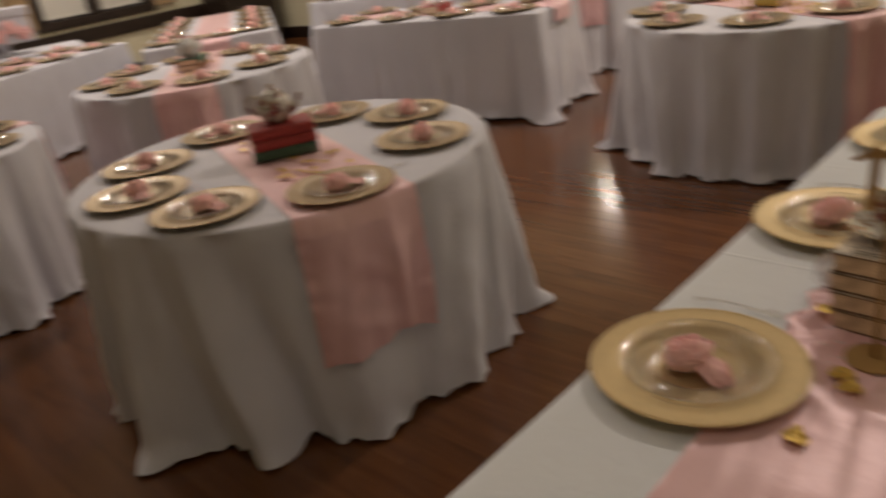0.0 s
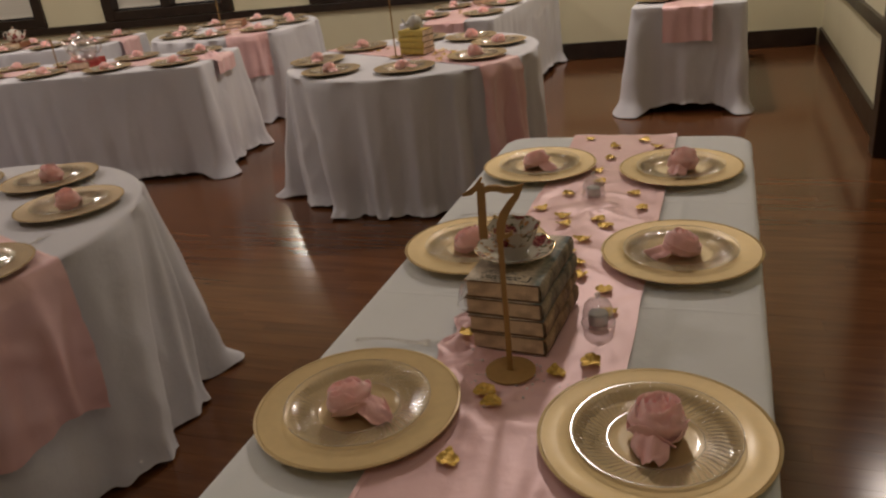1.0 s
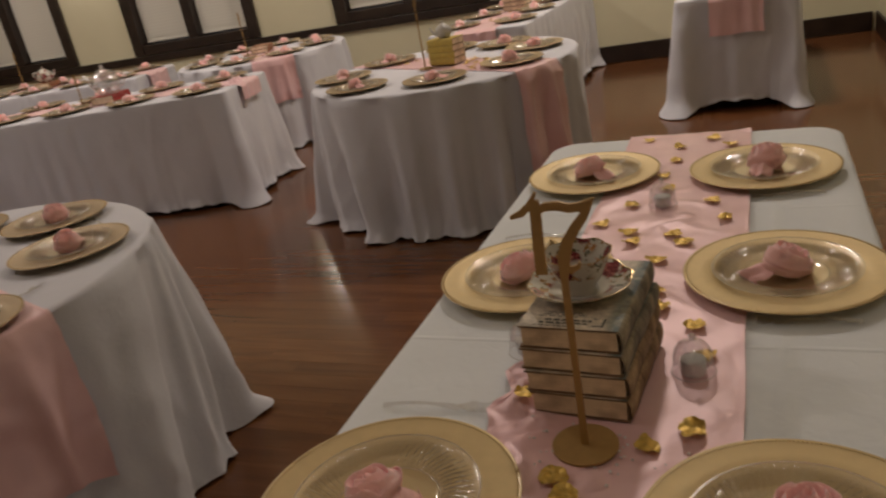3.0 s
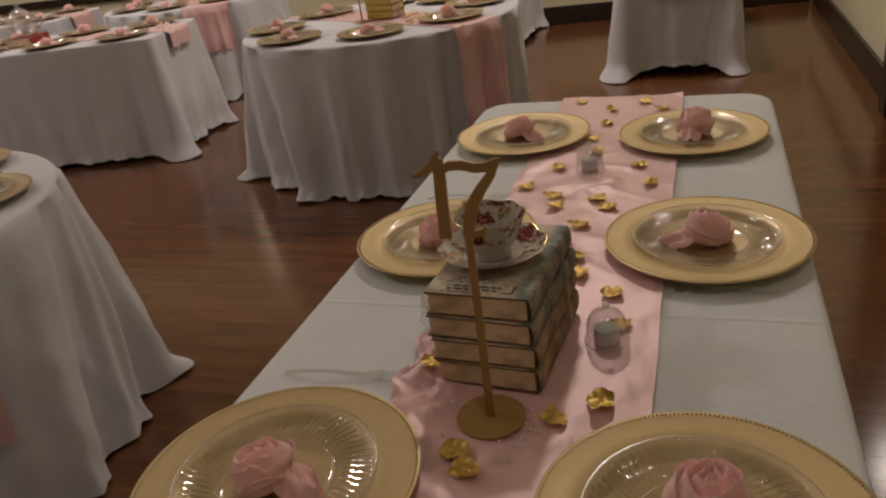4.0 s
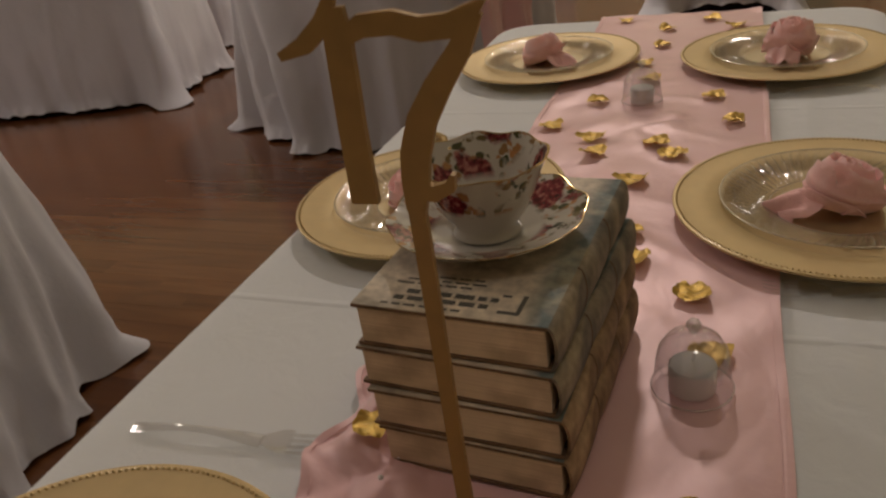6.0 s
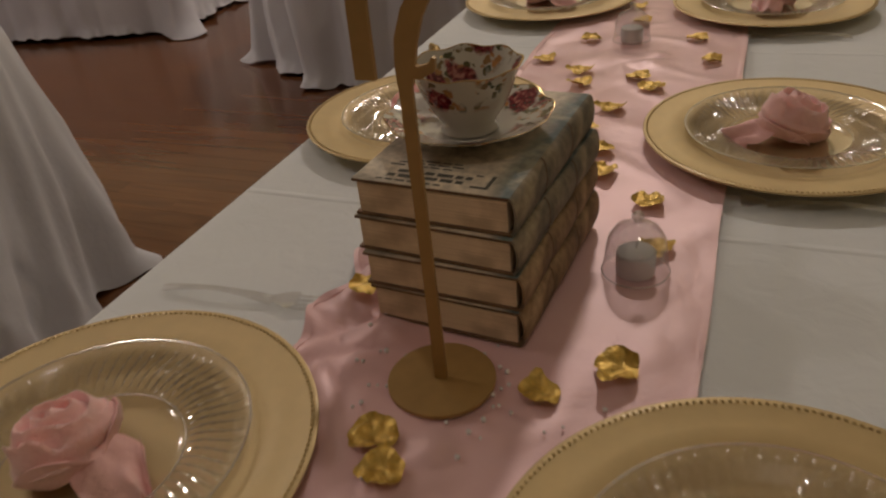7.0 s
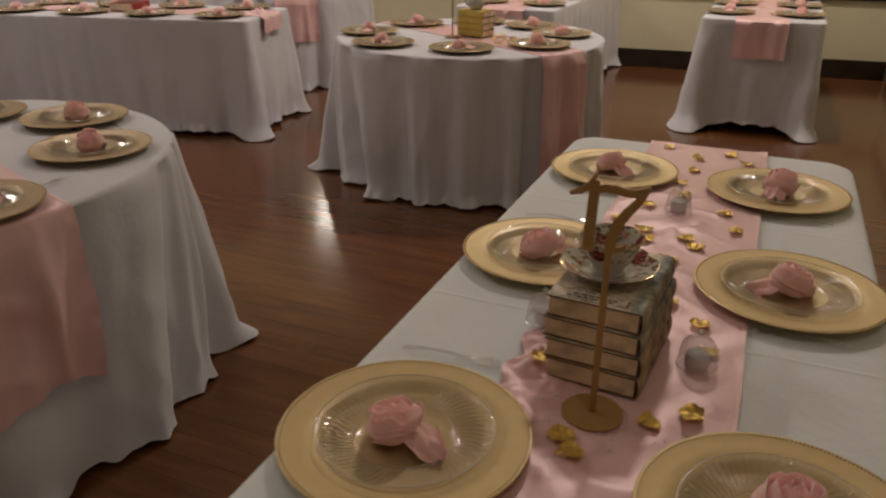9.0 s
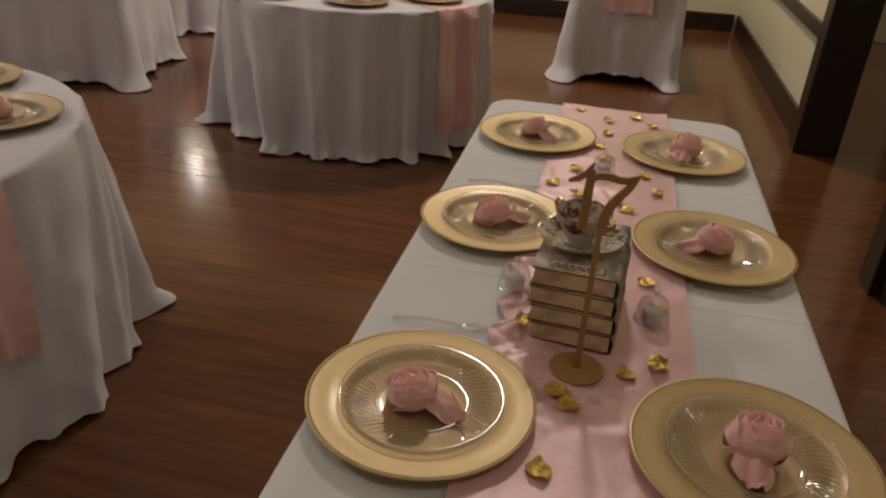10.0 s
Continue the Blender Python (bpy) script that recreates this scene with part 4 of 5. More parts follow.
def setting(x, y, turn, z=TOP, kind=None, near=False):
    r = random.Random(int(x * 1000) * 7 + int(y * 1000))
    z += 0.0035
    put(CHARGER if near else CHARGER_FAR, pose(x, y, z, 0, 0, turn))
    put(PLATE if near else PLATE_FAR, pose(x, y, z, 0, 0, turn + r.uniform(0, 30)))
    k = r.randrange(4) if kind is None else kind
    put((NAPKINS if near else NAPKINS_FAR)[k], pose(x + r.uniform(-0.006, 0.006), y + r.uniform(-0.006, 0.006), z + 0.0066, 0, 0, turn))


# ---- books, china and glass ----
def book(parent_name, L, W, T, cover, spine_mat, m, label, bands=0):
    """A closed book lying flat: L along y, W along x with the spine on +x, T thick."""
    b = thing(parent_name, label, "book", m=m)
    ct = 0.0028
    part("page_block", box(-W / 2 + 0.002, W / 2 - 0.006, -L / 2 + 0.0007, L / 2 - 0.0007, ct + 0.0003, T - ct - 0.0003, 0.001), M_PAPER, b, "tan page edges darkened with age", smooth=0)
    board = part("cover", box(-W / 2 - 0.002, W / 2 - 0.004, -L / 2, L / 2, T - ct, T - 0.0006, 0.0005), M_BOARD, b, smooth=0)
    part("cover_paper", box(-W / 2 - 0.0016, W / 2 - 0.004, -L / 2 + 0.0004, L / 2 - 0.0004, T - 0.00055, T), cover, board, "printed cover paper", smooth=0)
    part("cover", box(-W / 2 - 0.002, W / 2 - 0.004, -L / 2, L / 2, 0, ct, 0.0008), M_BOARD, b, smooth=0)

    def curve(u, v):
        a = -math.pi / 2 + math.pi * u
        return (W / 2 - 0.004 + (0.0052 + 0.0022 * abs(math.sin(math.pi * 3 * v)) ** 0.6) * math.cos(a), -L / 2 + L * v, T / 2 + (T / 2 - 0.0002) * math.sin(a))
    back = part("spine", sheet(curve, 10, 36, thick=0.002), spine_mat, b, smooth=60)
    for k in range(bands):
        y = -L / 2 + L * (k + 1) / (bands + 1)
        pts = [(W / 2 - 0.004 + 0.0052 * math.cos(-math.pi / 2 + math.pi * j / 8), y, T / 2 + (T / 2) * math.sin(-math.pi / 2 + math.pi * j / 8)) for j in range(9)]
        part("raised_band", tube(pts, 0.0006, 6), M_BOARD, back)
    return b


def teacup(m):
    s = thing("saucer", "rose-patterned white china saucer with a scalloped gilt edge", "saucer", m=m)
    prof = [(0, 0.004), (0.026, 0.004), (0.030, 0.005), (0.045, 0.010), (0.060, 0.016), (0.070, 0.020), (0.0715, 0.0205), (0.070, 0.0185), (0.058, 0.0135), (0.042, 0.007), (0.027, 0.0), (0.024, 0.002), (0, 0.002)]

    def scallop(a, i, r, z):
        k = max(0, (r - 0.045) / 0.027)
        return r * (1 + 0.022 * k * math.cos(10 * a)), z + 0.0012 * k * math.cos(10 * a)
    part("dish", lathe(prof, 120, scallop), M_SAUCER, s, smooth=60)
    rim = [(0.0715, 0.0203), (0.0719, 0.0205), (0.0718, 0.0208), (0.0711, 0.0208), (0.0711, 0.0204)]
    part("gilt_rim", lathe(rim, 120, lambda a, i, r, z: (r * (1 + 0.022 * math.cos(10 * a)), z + 0.0012 * math.cos(10 * a)), close=True), M_GILT, s, "thin gilt edge")
    c = thing("teacup", "rose-patterned china teacup with a gilt rim, standing on its saucer", "teacup", m=m @ pose(0, 0, 0.0048) @ Matrix.Diagonal((1.0, 1.0, 0.95, 1)))
    body = [(0, 0.004), (0.020, 0.004), (0.023, 0.0), (0.025, 0.001), (0.023, 0.006), (0.024, 0.010), (0.032, 0.022), (0.038, 0.036), (0.043, 0.050), (0.0475, 0.060), (0.0463, 0.060), (0.0415, 0.049), (0.036, 0.035),
            (0.029, 0.022), (0.020, 0.012), (0, 0.010)]

    def lip(a, i, r, z):
        k = max(0, (z - 0.03) / 0.03)
        return r * (1 + 0.018 * k * math.cos(8 * a)), z + 0.0012 * k * math.cos(8 * a)
    part("bowl", lathe(body, 96, lip), M_CUP, c, smooth=60)
    part("gilt_rim", lathe([(0.0474, 0.0596), (0.0479, 0.0602), (0.0470, 0.0607), (0.0461, 0.0602), (0.0465, 0.0596)], 96, lambda a, i, r, z: (r * (1 + 0.018 * math.cos(8 * a)), z + 0.0012 * math.cos(8 * a)), close=True), M_GILT, c, "gilt rim")
    hp = [(0.0445, 0, 0.052), (0.052, 0, 0.060), (0.061, 0, 0.060), (0.066, 0, 0.048), (0.060, 0, 0.034), (0.048, 0, 0.022), (0.0325, 0, 0.020)]
    hd = part("handle", tube(hp, [0.0026, 0.003, 0.003, 0.0028, 0.0026, 0.0026, 0.0026], 8), M_GILT, c, "gilt curled handle")
    hd.matrix_local = pose(0, 0, 0, 0, 0, 118)


def teapot(m, mat, label, s=1.0):
    t = thing("teapot", label, "teapot", m=m @ Matrix.Scale(s, 4))
    body = [(0, 0.003), (0.036, 0.003), (0.040, 0.0), (0.043, 0.004), (0.060, 0.030), (0.066, 0.055), (0.058, 0.080), (0.042, 0.094), (0.038, 0.098), (0.034, 0.096), (0, 0.096)]
    part("body", lathe(body, 48), mat, t, smooth=60)
    lid = part("lid", lathe([(0, 0.098), (0.036, 0.098), (0.037, 0.101), (0.026, 0.110), (0.010, 0.115), (0, 0.116)], 36), mat, t, smooth=60)
    part("knob", lathe([(0, 0.1155), (0.006, 0.1155), (0.007, 0.119), (0.011, 0.126), (0.007, 0.133), (0, 0.134)], 24), mat, lid, smooth=60)
    part("spout", tube([(0.055, 0, 0.035), (0.078, 0, 0.045), (0.092, 0, 0.068), (0.104, 0, 0.094)], [0.017, 0.012, 0.009, 0.007], 12), mat, t, smooth=60)
    hp = [(-0.050, 0, 0.082), (-0.075, 0, 0.094), (-0.098, 0, 0.080), (-0.098, 0, 0.052), (-0.080, 0, 0.030), (-0.058, 0, 0.030)]
    part("handle", tube(hp, 0.0052, 10), mat, t, smooth=60)
    return t


def build_cloche():
    t = thing("glass_cloche", "small clear glass cloche with a knob, over a tealight", "cloche", "tealight cloches")
    prof = [(0.0296, 0.0), (0.0300, 0.002), (0.0292, 0.006), (0.0280, 0.012), (0.0272, 0.024), (0.0250, 0.035), (0.0195, 0.0440), (0.0100, 0.0487), (0.0035, 0.0500), (0.0030, 0.0515)]
    part("dome", lathe(prof, 44), M_DOME, t, "clear glass", smooth=70)
    part("base_ring", lathe([(0.0297, 0.0004), (0.0306, 0.0008), (0.0308, 0.0018), (0.0300, 0.0026)], 44), M_RIM, t)
    part("knob", lathe([(0, 0.0512), (0.0032, 0.0514), (0.0034, 0.0530), (0.0052, 0.0555), (0.0054, 0.0580), (0.0038, 0.0605), (0, 0.0615)], 24), M_RIM, t, "clear round knob", smooth=80)
    return t


def build_tealight():
    t = thing("tealight", "unlit white plastic tealight", "candle", "tealights")
    part("cup", lathe([(0, 0), (0.0185, 0), (0.019, 0.001), (0.0192, 0.021), (0.0186, 0.0215), (0.0182, 0.0195), (0, 0.0195)], 32), M_TIN, t, smooth=50)
    part("wax", lathe([(0, 0.0198), (0.0178, 0.0198), (0.0178, 0.0218), (0.012, 0.0236), (0.003, 0.0250), (0, 0.0250)], 32), M_WAX, t, smooth=50)
    part("wick", tube([(0, 0, 0.0245), (0.0005, 0.0004, 0.0320)], 0.0010, 6), M_WAX, t)
    return t


def build_petal(seed):
    """A cupped petal of crinkled foil with one drawn-out corner."""
    r_ = random.Random(seed)
    p = [r_.uniform(0, 6.28) for _ in range(4)]
    cup = r_.uniform(0.4, 1.0)
    rings, n = 9, 30
    bm = bmesh.new()
    c = bm.verts.new((0, 0, 0.0025))
    last = None
    for i in range(1, rings + 1):
        f = i / rings
        ring = []
        for k in range(n):
            a = 2 * math.pi * k / n
            r = 0.0165 * (1 + 0.10 * math.sin(2 * a + p[0]) + 0.06 * math.sin(5 * a + p[1]) + 0.42 * math.exp(-(math.atan2(math.sin(a - p[2]), math.cos(a - p[2])) / 0.32) ** 2)) * f
            x, y = r * math.cos(a), r * math.sin(a)
            z = 0.0022 + 0.0075 * cup * f ** 2 * (0.55 + 0.45 * math.sin(2 * a + p[3])) + 0.0042 * noise.noise(Vector((x * 130, y * 130, seed * 3.1))) * (0.4 + 0.6 * f)
            ring.append(bm.verts.new((x, y, max(0.0004, z))))
        for k in range(n):
            if last is None:
                bm.faces.new((c, ring[k], ring[(k + 1) % n]))
            else:
                bm.faces.new((last[k], ring[k], ring[(k + 1) % n], last[(k + 1) % n]))
        last = ring
    return solo("gold_petal", bm, M_FOIL, "crinkled gold foil petal scattered on the runner", "petal decoration", "gold foil petals", smooth=35)


def build_fork():
    t = thing("plastic_fork", "clear plastic fork lying on the cloth", "fork", "clear plastic cutlery")

    def shaft(u, v):
        w = (v - 0.5) * (0.013 - 0.006 * math.sin(math.pi * min(1, u * 1.1)))
        return (-0.09 + 0.12 * u, w, 0.003 + 0.006 * math.sin(math.pi * u) + 0.0012 * math.cos(6.28 * (v - 0.5)))
    part("handle", sheet(shaft, 24, 6, thick=0.0018), M_FORK, t, smooth=70)

    def bowl(u, v):
        return (0.03 + 0.025 * u, (v - 0.5) * (0.008 + 0.016 * min(1, u * 1.6)), 0.003 - 0.002 * u + 0.003 * (abs(v - 0.5) * 2) ** 2 * u)
    part("neck", sheet(bowl, 8, 6, thick=0.0018), M_FORK, t, smooth=70)
    for k in range(4):
        y = -0.0095 + 0.0063 * k
        part("tine", tube([(0.055, y, 0.002), (0.07, y, 0.003), (0.085, y, 0.006)], [0.0016, 0.0015, 0.0009], 6), M_FORK, t)
    return t


def number_sign(m, label, digits=None, height=0.25):
    """A gilt number on a stick with a round foot."""
    t = thing("table_number", label, "table number", "table numbers", m=m)
    part("foot", lathe([(0, 0.0), (0.0415, 0.0), (0.042, 0.0006), (0.042, 0.0032), (0.0415, 0.0038), (0, 0.0038)], 64), M_SIGN, t, smooth=30)
    if digits == "17":
        one = ribbon([(-0.053, 0.3135), (-0.040, 0.3180), (-0.029, 0.327), (-0.0215, 0.3420)], [0.004, 0.0085, 0.009, 0.003], 0.004)
        ribbon([(-0.0235, 0.333), (-0.0235, 0.3200), (-0.0250, 0.280), (-0.0255, 0.2415)], [0.010, 0.0125, 0.0130, 0.0135], 0.0041, one)
        part("digit_one", one, M_SIGN, t, smooth=20)
        seven = ribbon([(-0.022, 0.3195), (-0.012, 0.3245), (0.002, 0.3250), (0.014, 0.3215), (0.027, 0.3220), (0.036, 0.3265), (0.0425, 0.3315)], [0.008, 0.010, 0.0105, 0.0105, 0.0105, 0.008, 0.002], 0.0043)
        ribbon([(0.0385, 0.3270), (0.030, 0.312), (0.0185, 0.297), (0.009, 0.282), (0.0035, 0.266), (0.0015, 0.252), (0.0, 0.238)], [0.006, 0.010, 0.012, 0.0135, 0.0140, 0.0130, 0.0095], 0.0045, seven)
        ribbon([(0.001, 0.249), (0.010, 0.2465), (0.018, 0.250), (0.020, 0.256)], [0.010, 0.008, 0.006, 0.002], 0.0044, seven)
        part("digit_seven", seven, M_SIGN, t, smooth=20)
        part("stick", ribbon([(0, 0.0035), (0, 0.12), (0, 0.242)], [0.0095, 0.0085, 0.0085], 0.004), M_SIGN, t, smooth=20)
    else:
        part("stick", ribbon([(0, 0.0035), (0, height)], [0.008, 0.008], 0.004), M_SIGN, t, smooth=20)
        part("number_plate", ribbon([(-0.003, height), (0.004, height + 0.03), (-0.002, height + 0.07)], [0.012, 0.016, 0.010], 0.0042), M_SIGN, t, smooth=20)
    return t


# ---- the table in front, number seventeen ----
MAIN = pose(0, 0.15, 0, 0, 0, 90)
L_MAIN, W_MAIN = 2.44, 0.76
long_table(MAIN, L_MAIN, W_MAIN, 0.075)
rect_cloth(MAIN, L_MAIN, W_MAIN, 3, "white linen tablecloth with fold creases on a long table", M_CLOTH_MAIN, tail=0.06, r=0.075)
SEATS = ((-0.232, -0.205, -8, 0), (0.225, -0.195, -102, 1), (-0.225, 0.43, 20, 2), (0.225, 0.438, 200, 3), (-0.205, 1.02, -30, 2), (0.195, 1.0, 250, 1))
FLATS = [(y - 0.15, -(x - 0.003)) for x, y, turn, k in SEATS]
RUMPLES = ((-0.125, 0.140, 0.028), (-0.06, 0.120, 0.014), (-0.19, 0.10, 0.012), (-0.02, 0.155, 0.010), (0.13, 0.15, 0.010), (-0.30, 0.02, 0.008), (0.55, -0.02, 0.006))
long_runner(pose(0.003, 0.15, 0, 0, 0, 90), L_MAIN, 0.325, 0.0, 0.22, 5, "shiny pink satin runner with soft wrinkles along a long table", 1.0, 420, FLATS, RUMPLES)


def rest(x, y, r):
    """The runner's highest point under a thing of radius r at (x, y) on the front table."""
    best = TOP
    for i in range(8):
        for q in (0.0, 0.6, 1.0):
            px, py = x + q * r * math.cos(i * math.pi / 4), y + q * r * math.sin(i * math.pi / 4)
            if abs(px - 0.003) < 0.162:
                best = max(best, runner_height(py - 0.15, -(px - 0.003), 5, 1.0, FLATS, RUMPLES)[0])
    return best + 0.0013


for x, y, turn, k in SEATS:
    setting(x, y, turn, kind=k, near=True)

ZB = TOP + 0.0085
STACK = pose(-0.029, 0.108, 0, 0, 0, -4.5)
tz = ZB
for i, (w, l, th, dx, dy, rz) in enumerate(((0.136, 0.214, 0.0335, 0.001, 0.0, 0.0), (0.139, 0.216, 0.0315, -0.002, 0.002, 0.8), (0.140, 0.214, 0.0315, -0.004, 0.004, -0.6), (0.136, 0.212, 0.033, -0.006, 0.006, 0.5))):
    top_book = book("book", l, w, th, M_COVER, M_SPINE if i < 2 else M_SPINE_BLUE, STACK @ pose(dx, dy, tz, 0, 0, rz), "antique-looking book with a printed blue-grey cover, stacked flat", bands=2)
    tz += th + 0.0004
rr = random.Random(31)
ink = bmesh.new()
for row, (y, size) in enumerate(((-0.100, 0.0022), (-0.092, 0.0046), (-0.084, 0.0046), (-0.074, 0.0018), (-0.069, 0.0018), (-0.064, 0.0018))):
    x = -0.050 + 0.006 * (row % 3)
    while x < (0.024 if row in (1, 2) else 0.006):
        w = rr.uniform(0.005, 0.013)
        box(x, x + w, y - size / 2, y + size / 2, th + 0.0001, th + 0.0003, bm=ink)
        x += w + 0.0028
for x, y, w, l in ((0.036, -0.096, 0.014, 0.003), (0.042, -0.086, 0.003, 0.020), (0.030, -0.078, 0.006, 0.002)):
    box(x - w / 2, x + w / 2, y - l / 2, y + l / 2, th + 0.0001, th + 0.0003, bm=ink)
part("cover_print", ink, M_INK, top_book, "dark unreadable print", smooth=0)
teacup(pose(-0.045, 0.112, tz + 0.0003, 0, 0, 20))
number_sign(pose(-0.02, -0.056, rest(-0.02, -0.056, 0.04) - 0.001, 0, 0, 3), "gold-painted wooden table number seventeen on a round foot", "17")

CLOCHE, TEALIGHT = build_cloche(), build_tealight()
for x, y in ((0.098, 0.128), (-0.148, 0.150), (-0.012, 0.795)):
    put(CLOCHE, pose(x, y, rest(x, y, 0.026)))
    put(TEALIGHT, pose(x, y, rest(x, y, 0.017)) @ Matrix.Diagonal((0.92, 0.92, 1.0, 1)))
PETALS = [build_petal(s) for s in range(4)]
petal_at = ((-0.10, 1.31), (0.07, 1.29), (-0.01, 1.23), (0.12, 1.22), (-0.01, 1.11), (-0.03, 0.99), (-0.01, 0.89), (-0.08, 0.80), (0.09, 0.80), (-0.13, 0.69), (0.12, 0.70), (-0.06, 0.64),
            (0.025, 0.62), (0.05, 0.58), (-0.05, 0.585), (0.01, 0.50), (0.09, 0.26), (0.11, 0.172), (0.106, -0.012), (0.056, -0.052), (-0.045, -0.125), (-0.024, -0.155), (-0.112, 0.015), (-0.052, -0.294),
            (0.03, 0.315), (0.02, 0.37), (-0.01, 0.43))
for i, (x, y) in enumerate(petal_at):
    rr = random.Random(i + 40)
    put(PETALS[i % 4], pose(x, y, rest(x, y, 0.012), rr.uniform(-4, 4), rr.uniform(-4, 4), rr.uniform(0, 360)) @ Matrix.Scale(rr.uniform(0.9, 1.12), 4))
FORK = build_fork()
for x, y, a in ((-0.245, 0.008, 3), (0.235, 0.282, 183), (0.225, 0.835, 186), (-0.24, 0.64, 4)):
    put(FORK, pose(x, y, TOP + 0.003, 0, 0, a))
bm = bmesh.new()
rr = random.Random(8)
for k in range(46):
    a = rr.uniform(0, 6.28)
    d = rr.gauss(0.056, 0.014) if k < 34 else rr.uniform(0.06, 0.13)
    bmesh.ops.create_icosphere(bm, subdivisions=1, radius=rr.uniform(0.0012, 0.0026), matrix=Matrix.Translation((-0.02 + d * math.cos(a), -0.075 + d * math.sin(a) * 0.8, rest(-0.02 + d * math.cos(a), -0.075 + d * math.sin(a) * 0.8, 0.001) + 0.001)))
solo("crystal_confetti", bm, M_CRYSTAL, "tiny clear crystals sprinkled round the sign's foot", "confetti", kind="stuff")


# ---- round tables ----
def round_set(x, y, seed, runner, seats, width=0.36, R=0.745, tails=(), drop=0.5, lobes=(17, 21), amp=0.056, hem=0.034, label="white linen tablecloth falling in folds from a round table"):
    sk = round_skirt(R, seed, amp, tails=tails, lobes=lobes, hem=hem)
    round_table(x, y, R)
    round_cloth(x, y, R, sk, label)
    round_runner(x, y, R, sk, radians(runner), width, drop, drop, seed, "pink satin runner hanging over both sides of a round table")
    for sx, sy in seats:
        setting(sx, sy, math.degrees(math.atan2(sy - y, sx - x)) + 90)


def ring_seats(x, y, n=8, phase=0.0, r=0.54):
    return [(x + r * math.cos(radians(phase + 360 * k / n)), y + r * math.sin(radians(phase + 360 * k / n))) for k in range(n)]


round_set(-2.075, 0.345, 11, -20, ((-2.46, 0.02), (-2.15, -0.18), (-1.78, -0.15), (-1.51, 0.15), (-1.62, 0.62), (-1.94, 0.86), (-2.29, 0.76), (-2.55, 0.40)), 0.37, 0.735, ((radians(43.5), 0.13, 0.12), (radians(-78), 0.16, 0.07)), 0.44, (13, 15), 0.058, 0.012)
round_set(-1.45, 3.19, 12, -31, ((-1.74, 2.68), (-2.00, 3.02), (-1.90, 3.45), (-1.30, 2.68), (-0.98, 2.96), (-0.97, 3.38), (-1.22, 3.63), (-1.58, 3.69)), 0.28, 0.745, ((radians(209), 0.11, 0.12),), 0.62)
round_set(-3.95, 5.10, 13, -50, ring_seats(-3.95, 5.10, 8, 10), 0.34, 0.745, (), 0.34)
round_set(-4.42, 1.37, 14, -35, ring_seats(-4.42, 1.37, 8, 20), 0.34, 0.745, (), 0.5)
round_set(-4.14, -0.55, 15, 100, ring_seats(-4.14, -0.55, 8, 5), 0.34, 0.745, (), 0.4)


# ---- long tables ----
def long_set(x, y, ang, L, seed, seats, drop0=0.28, drop1=0.28, width=0.33, W=0.76, tail=0.10, gap=0.225, lift=0.0, wide=None, rumples=()):
    m = pose(x, y, 0, 0, 0, ang)
    long_table(m, L, W)
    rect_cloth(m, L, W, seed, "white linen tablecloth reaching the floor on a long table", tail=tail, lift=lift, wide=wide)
    long_runner(m, L, width, drop0, drop1, seed, "pink satin runner hanging over the end of a long table", nu=120 if not rumples else 220, rumples=rumples)
    for k in range(seats):
        u = -L / 2 + L * (k + 0.5) / seats
        for s in (-1, 1):
            p = m @ Vector((u, s * gap, 0))
            setting(p.x, p.y, ang + (180 if s > 0 else 0))


long_set(-4.01, 3.315, 13, 1.97, 21, 4, drop1=0.11, tail=0.09, rumples=((0.90, 0.05, 0.045), (0.93, -0.08, 0.05), (0.82, -0.02, 0.025)))
long_set(0.05, 5.53, 90, 1.83, 22, 3, drop0=0.25, tail=0.05, lift=0.06, wide=2.4)
long_set(-1.70, 5.70, 89, 2.28, 23, 4, drop0=0.25, tail=0.04, lift=0.03)
long_set(-5.93, 4.72, 11, 1.83, 24, 4, drop1=0.25)
long_set(-6.74, 2.96, 146.5, 2.50, 25, 5, W=1.12, gap=0.385)
for u in (-0.13, 0.20):
    p = pose(-6.74, 2.96, 0, 0, 0, 146.5) @ Vector((-1.03, u, 0))
    setting(p.x, p.y, 56)
long_set(-7.00, 1.12, 115, 2.05, 26, 4, drop0=0.0, drop1=0.0)


# ---- centrepieces on the other tables ----
def stack(x, y, z, ang, mats, label, w=0.15, l=0.21, th=0.032):
    for i, mat in enumerate(mats):
        book("book", l, w, th, mat, mat, pose(x, y, z, 0, 0, ang + (i % 2) * 3), label % ("red" if mat is M_RED else "green" if mat is M_GREEN else "yellow" if mat is M_YELLOW else "brown"))
        z += th + 0.0005
    return z


ZR = TOP + 0.009
z = stack(-2.03, 0.33, ZR, -30, (M_GREEN, M_RED, M_RED), "%s cloth-bound book lying in a stack under a teapot", 0.15, 0.225, 0.036)
teapot(pose(-2.05, 0.34, z + 0.0003, 0, 0, 30), M_CHINA, "rose-patterned white china teapot on red books", 1.0)
for i in range(26):
    rr = random.Random(i + 90)
    u, v = rr.uniform(-0.30, 0.38), rr.uniform(-0.15, 0.15)
    c, s = math.cos(radians(-20)), math.sin(radians(-20))
    if abs(u) < 0.13 and abs(v) < 0.12:
        u += 0.25
    put(PETALS[i % 4], pose(-2.05 + u * c - v * s, 0.35 + u * s + v * c, TOP + 0.009, rr.uniform(-8, 8), rr.uniform(-8, 8), rr.uniform(0, 360)) @ Matrix.Scale(0.8, 4))
z = stack(-1.40, 3.15, ZR, -104, (M_YELLOW,) * 4, "%s cloth-bound book lying in a stack under a small teapot", 0.12, 0.165, 0.034)
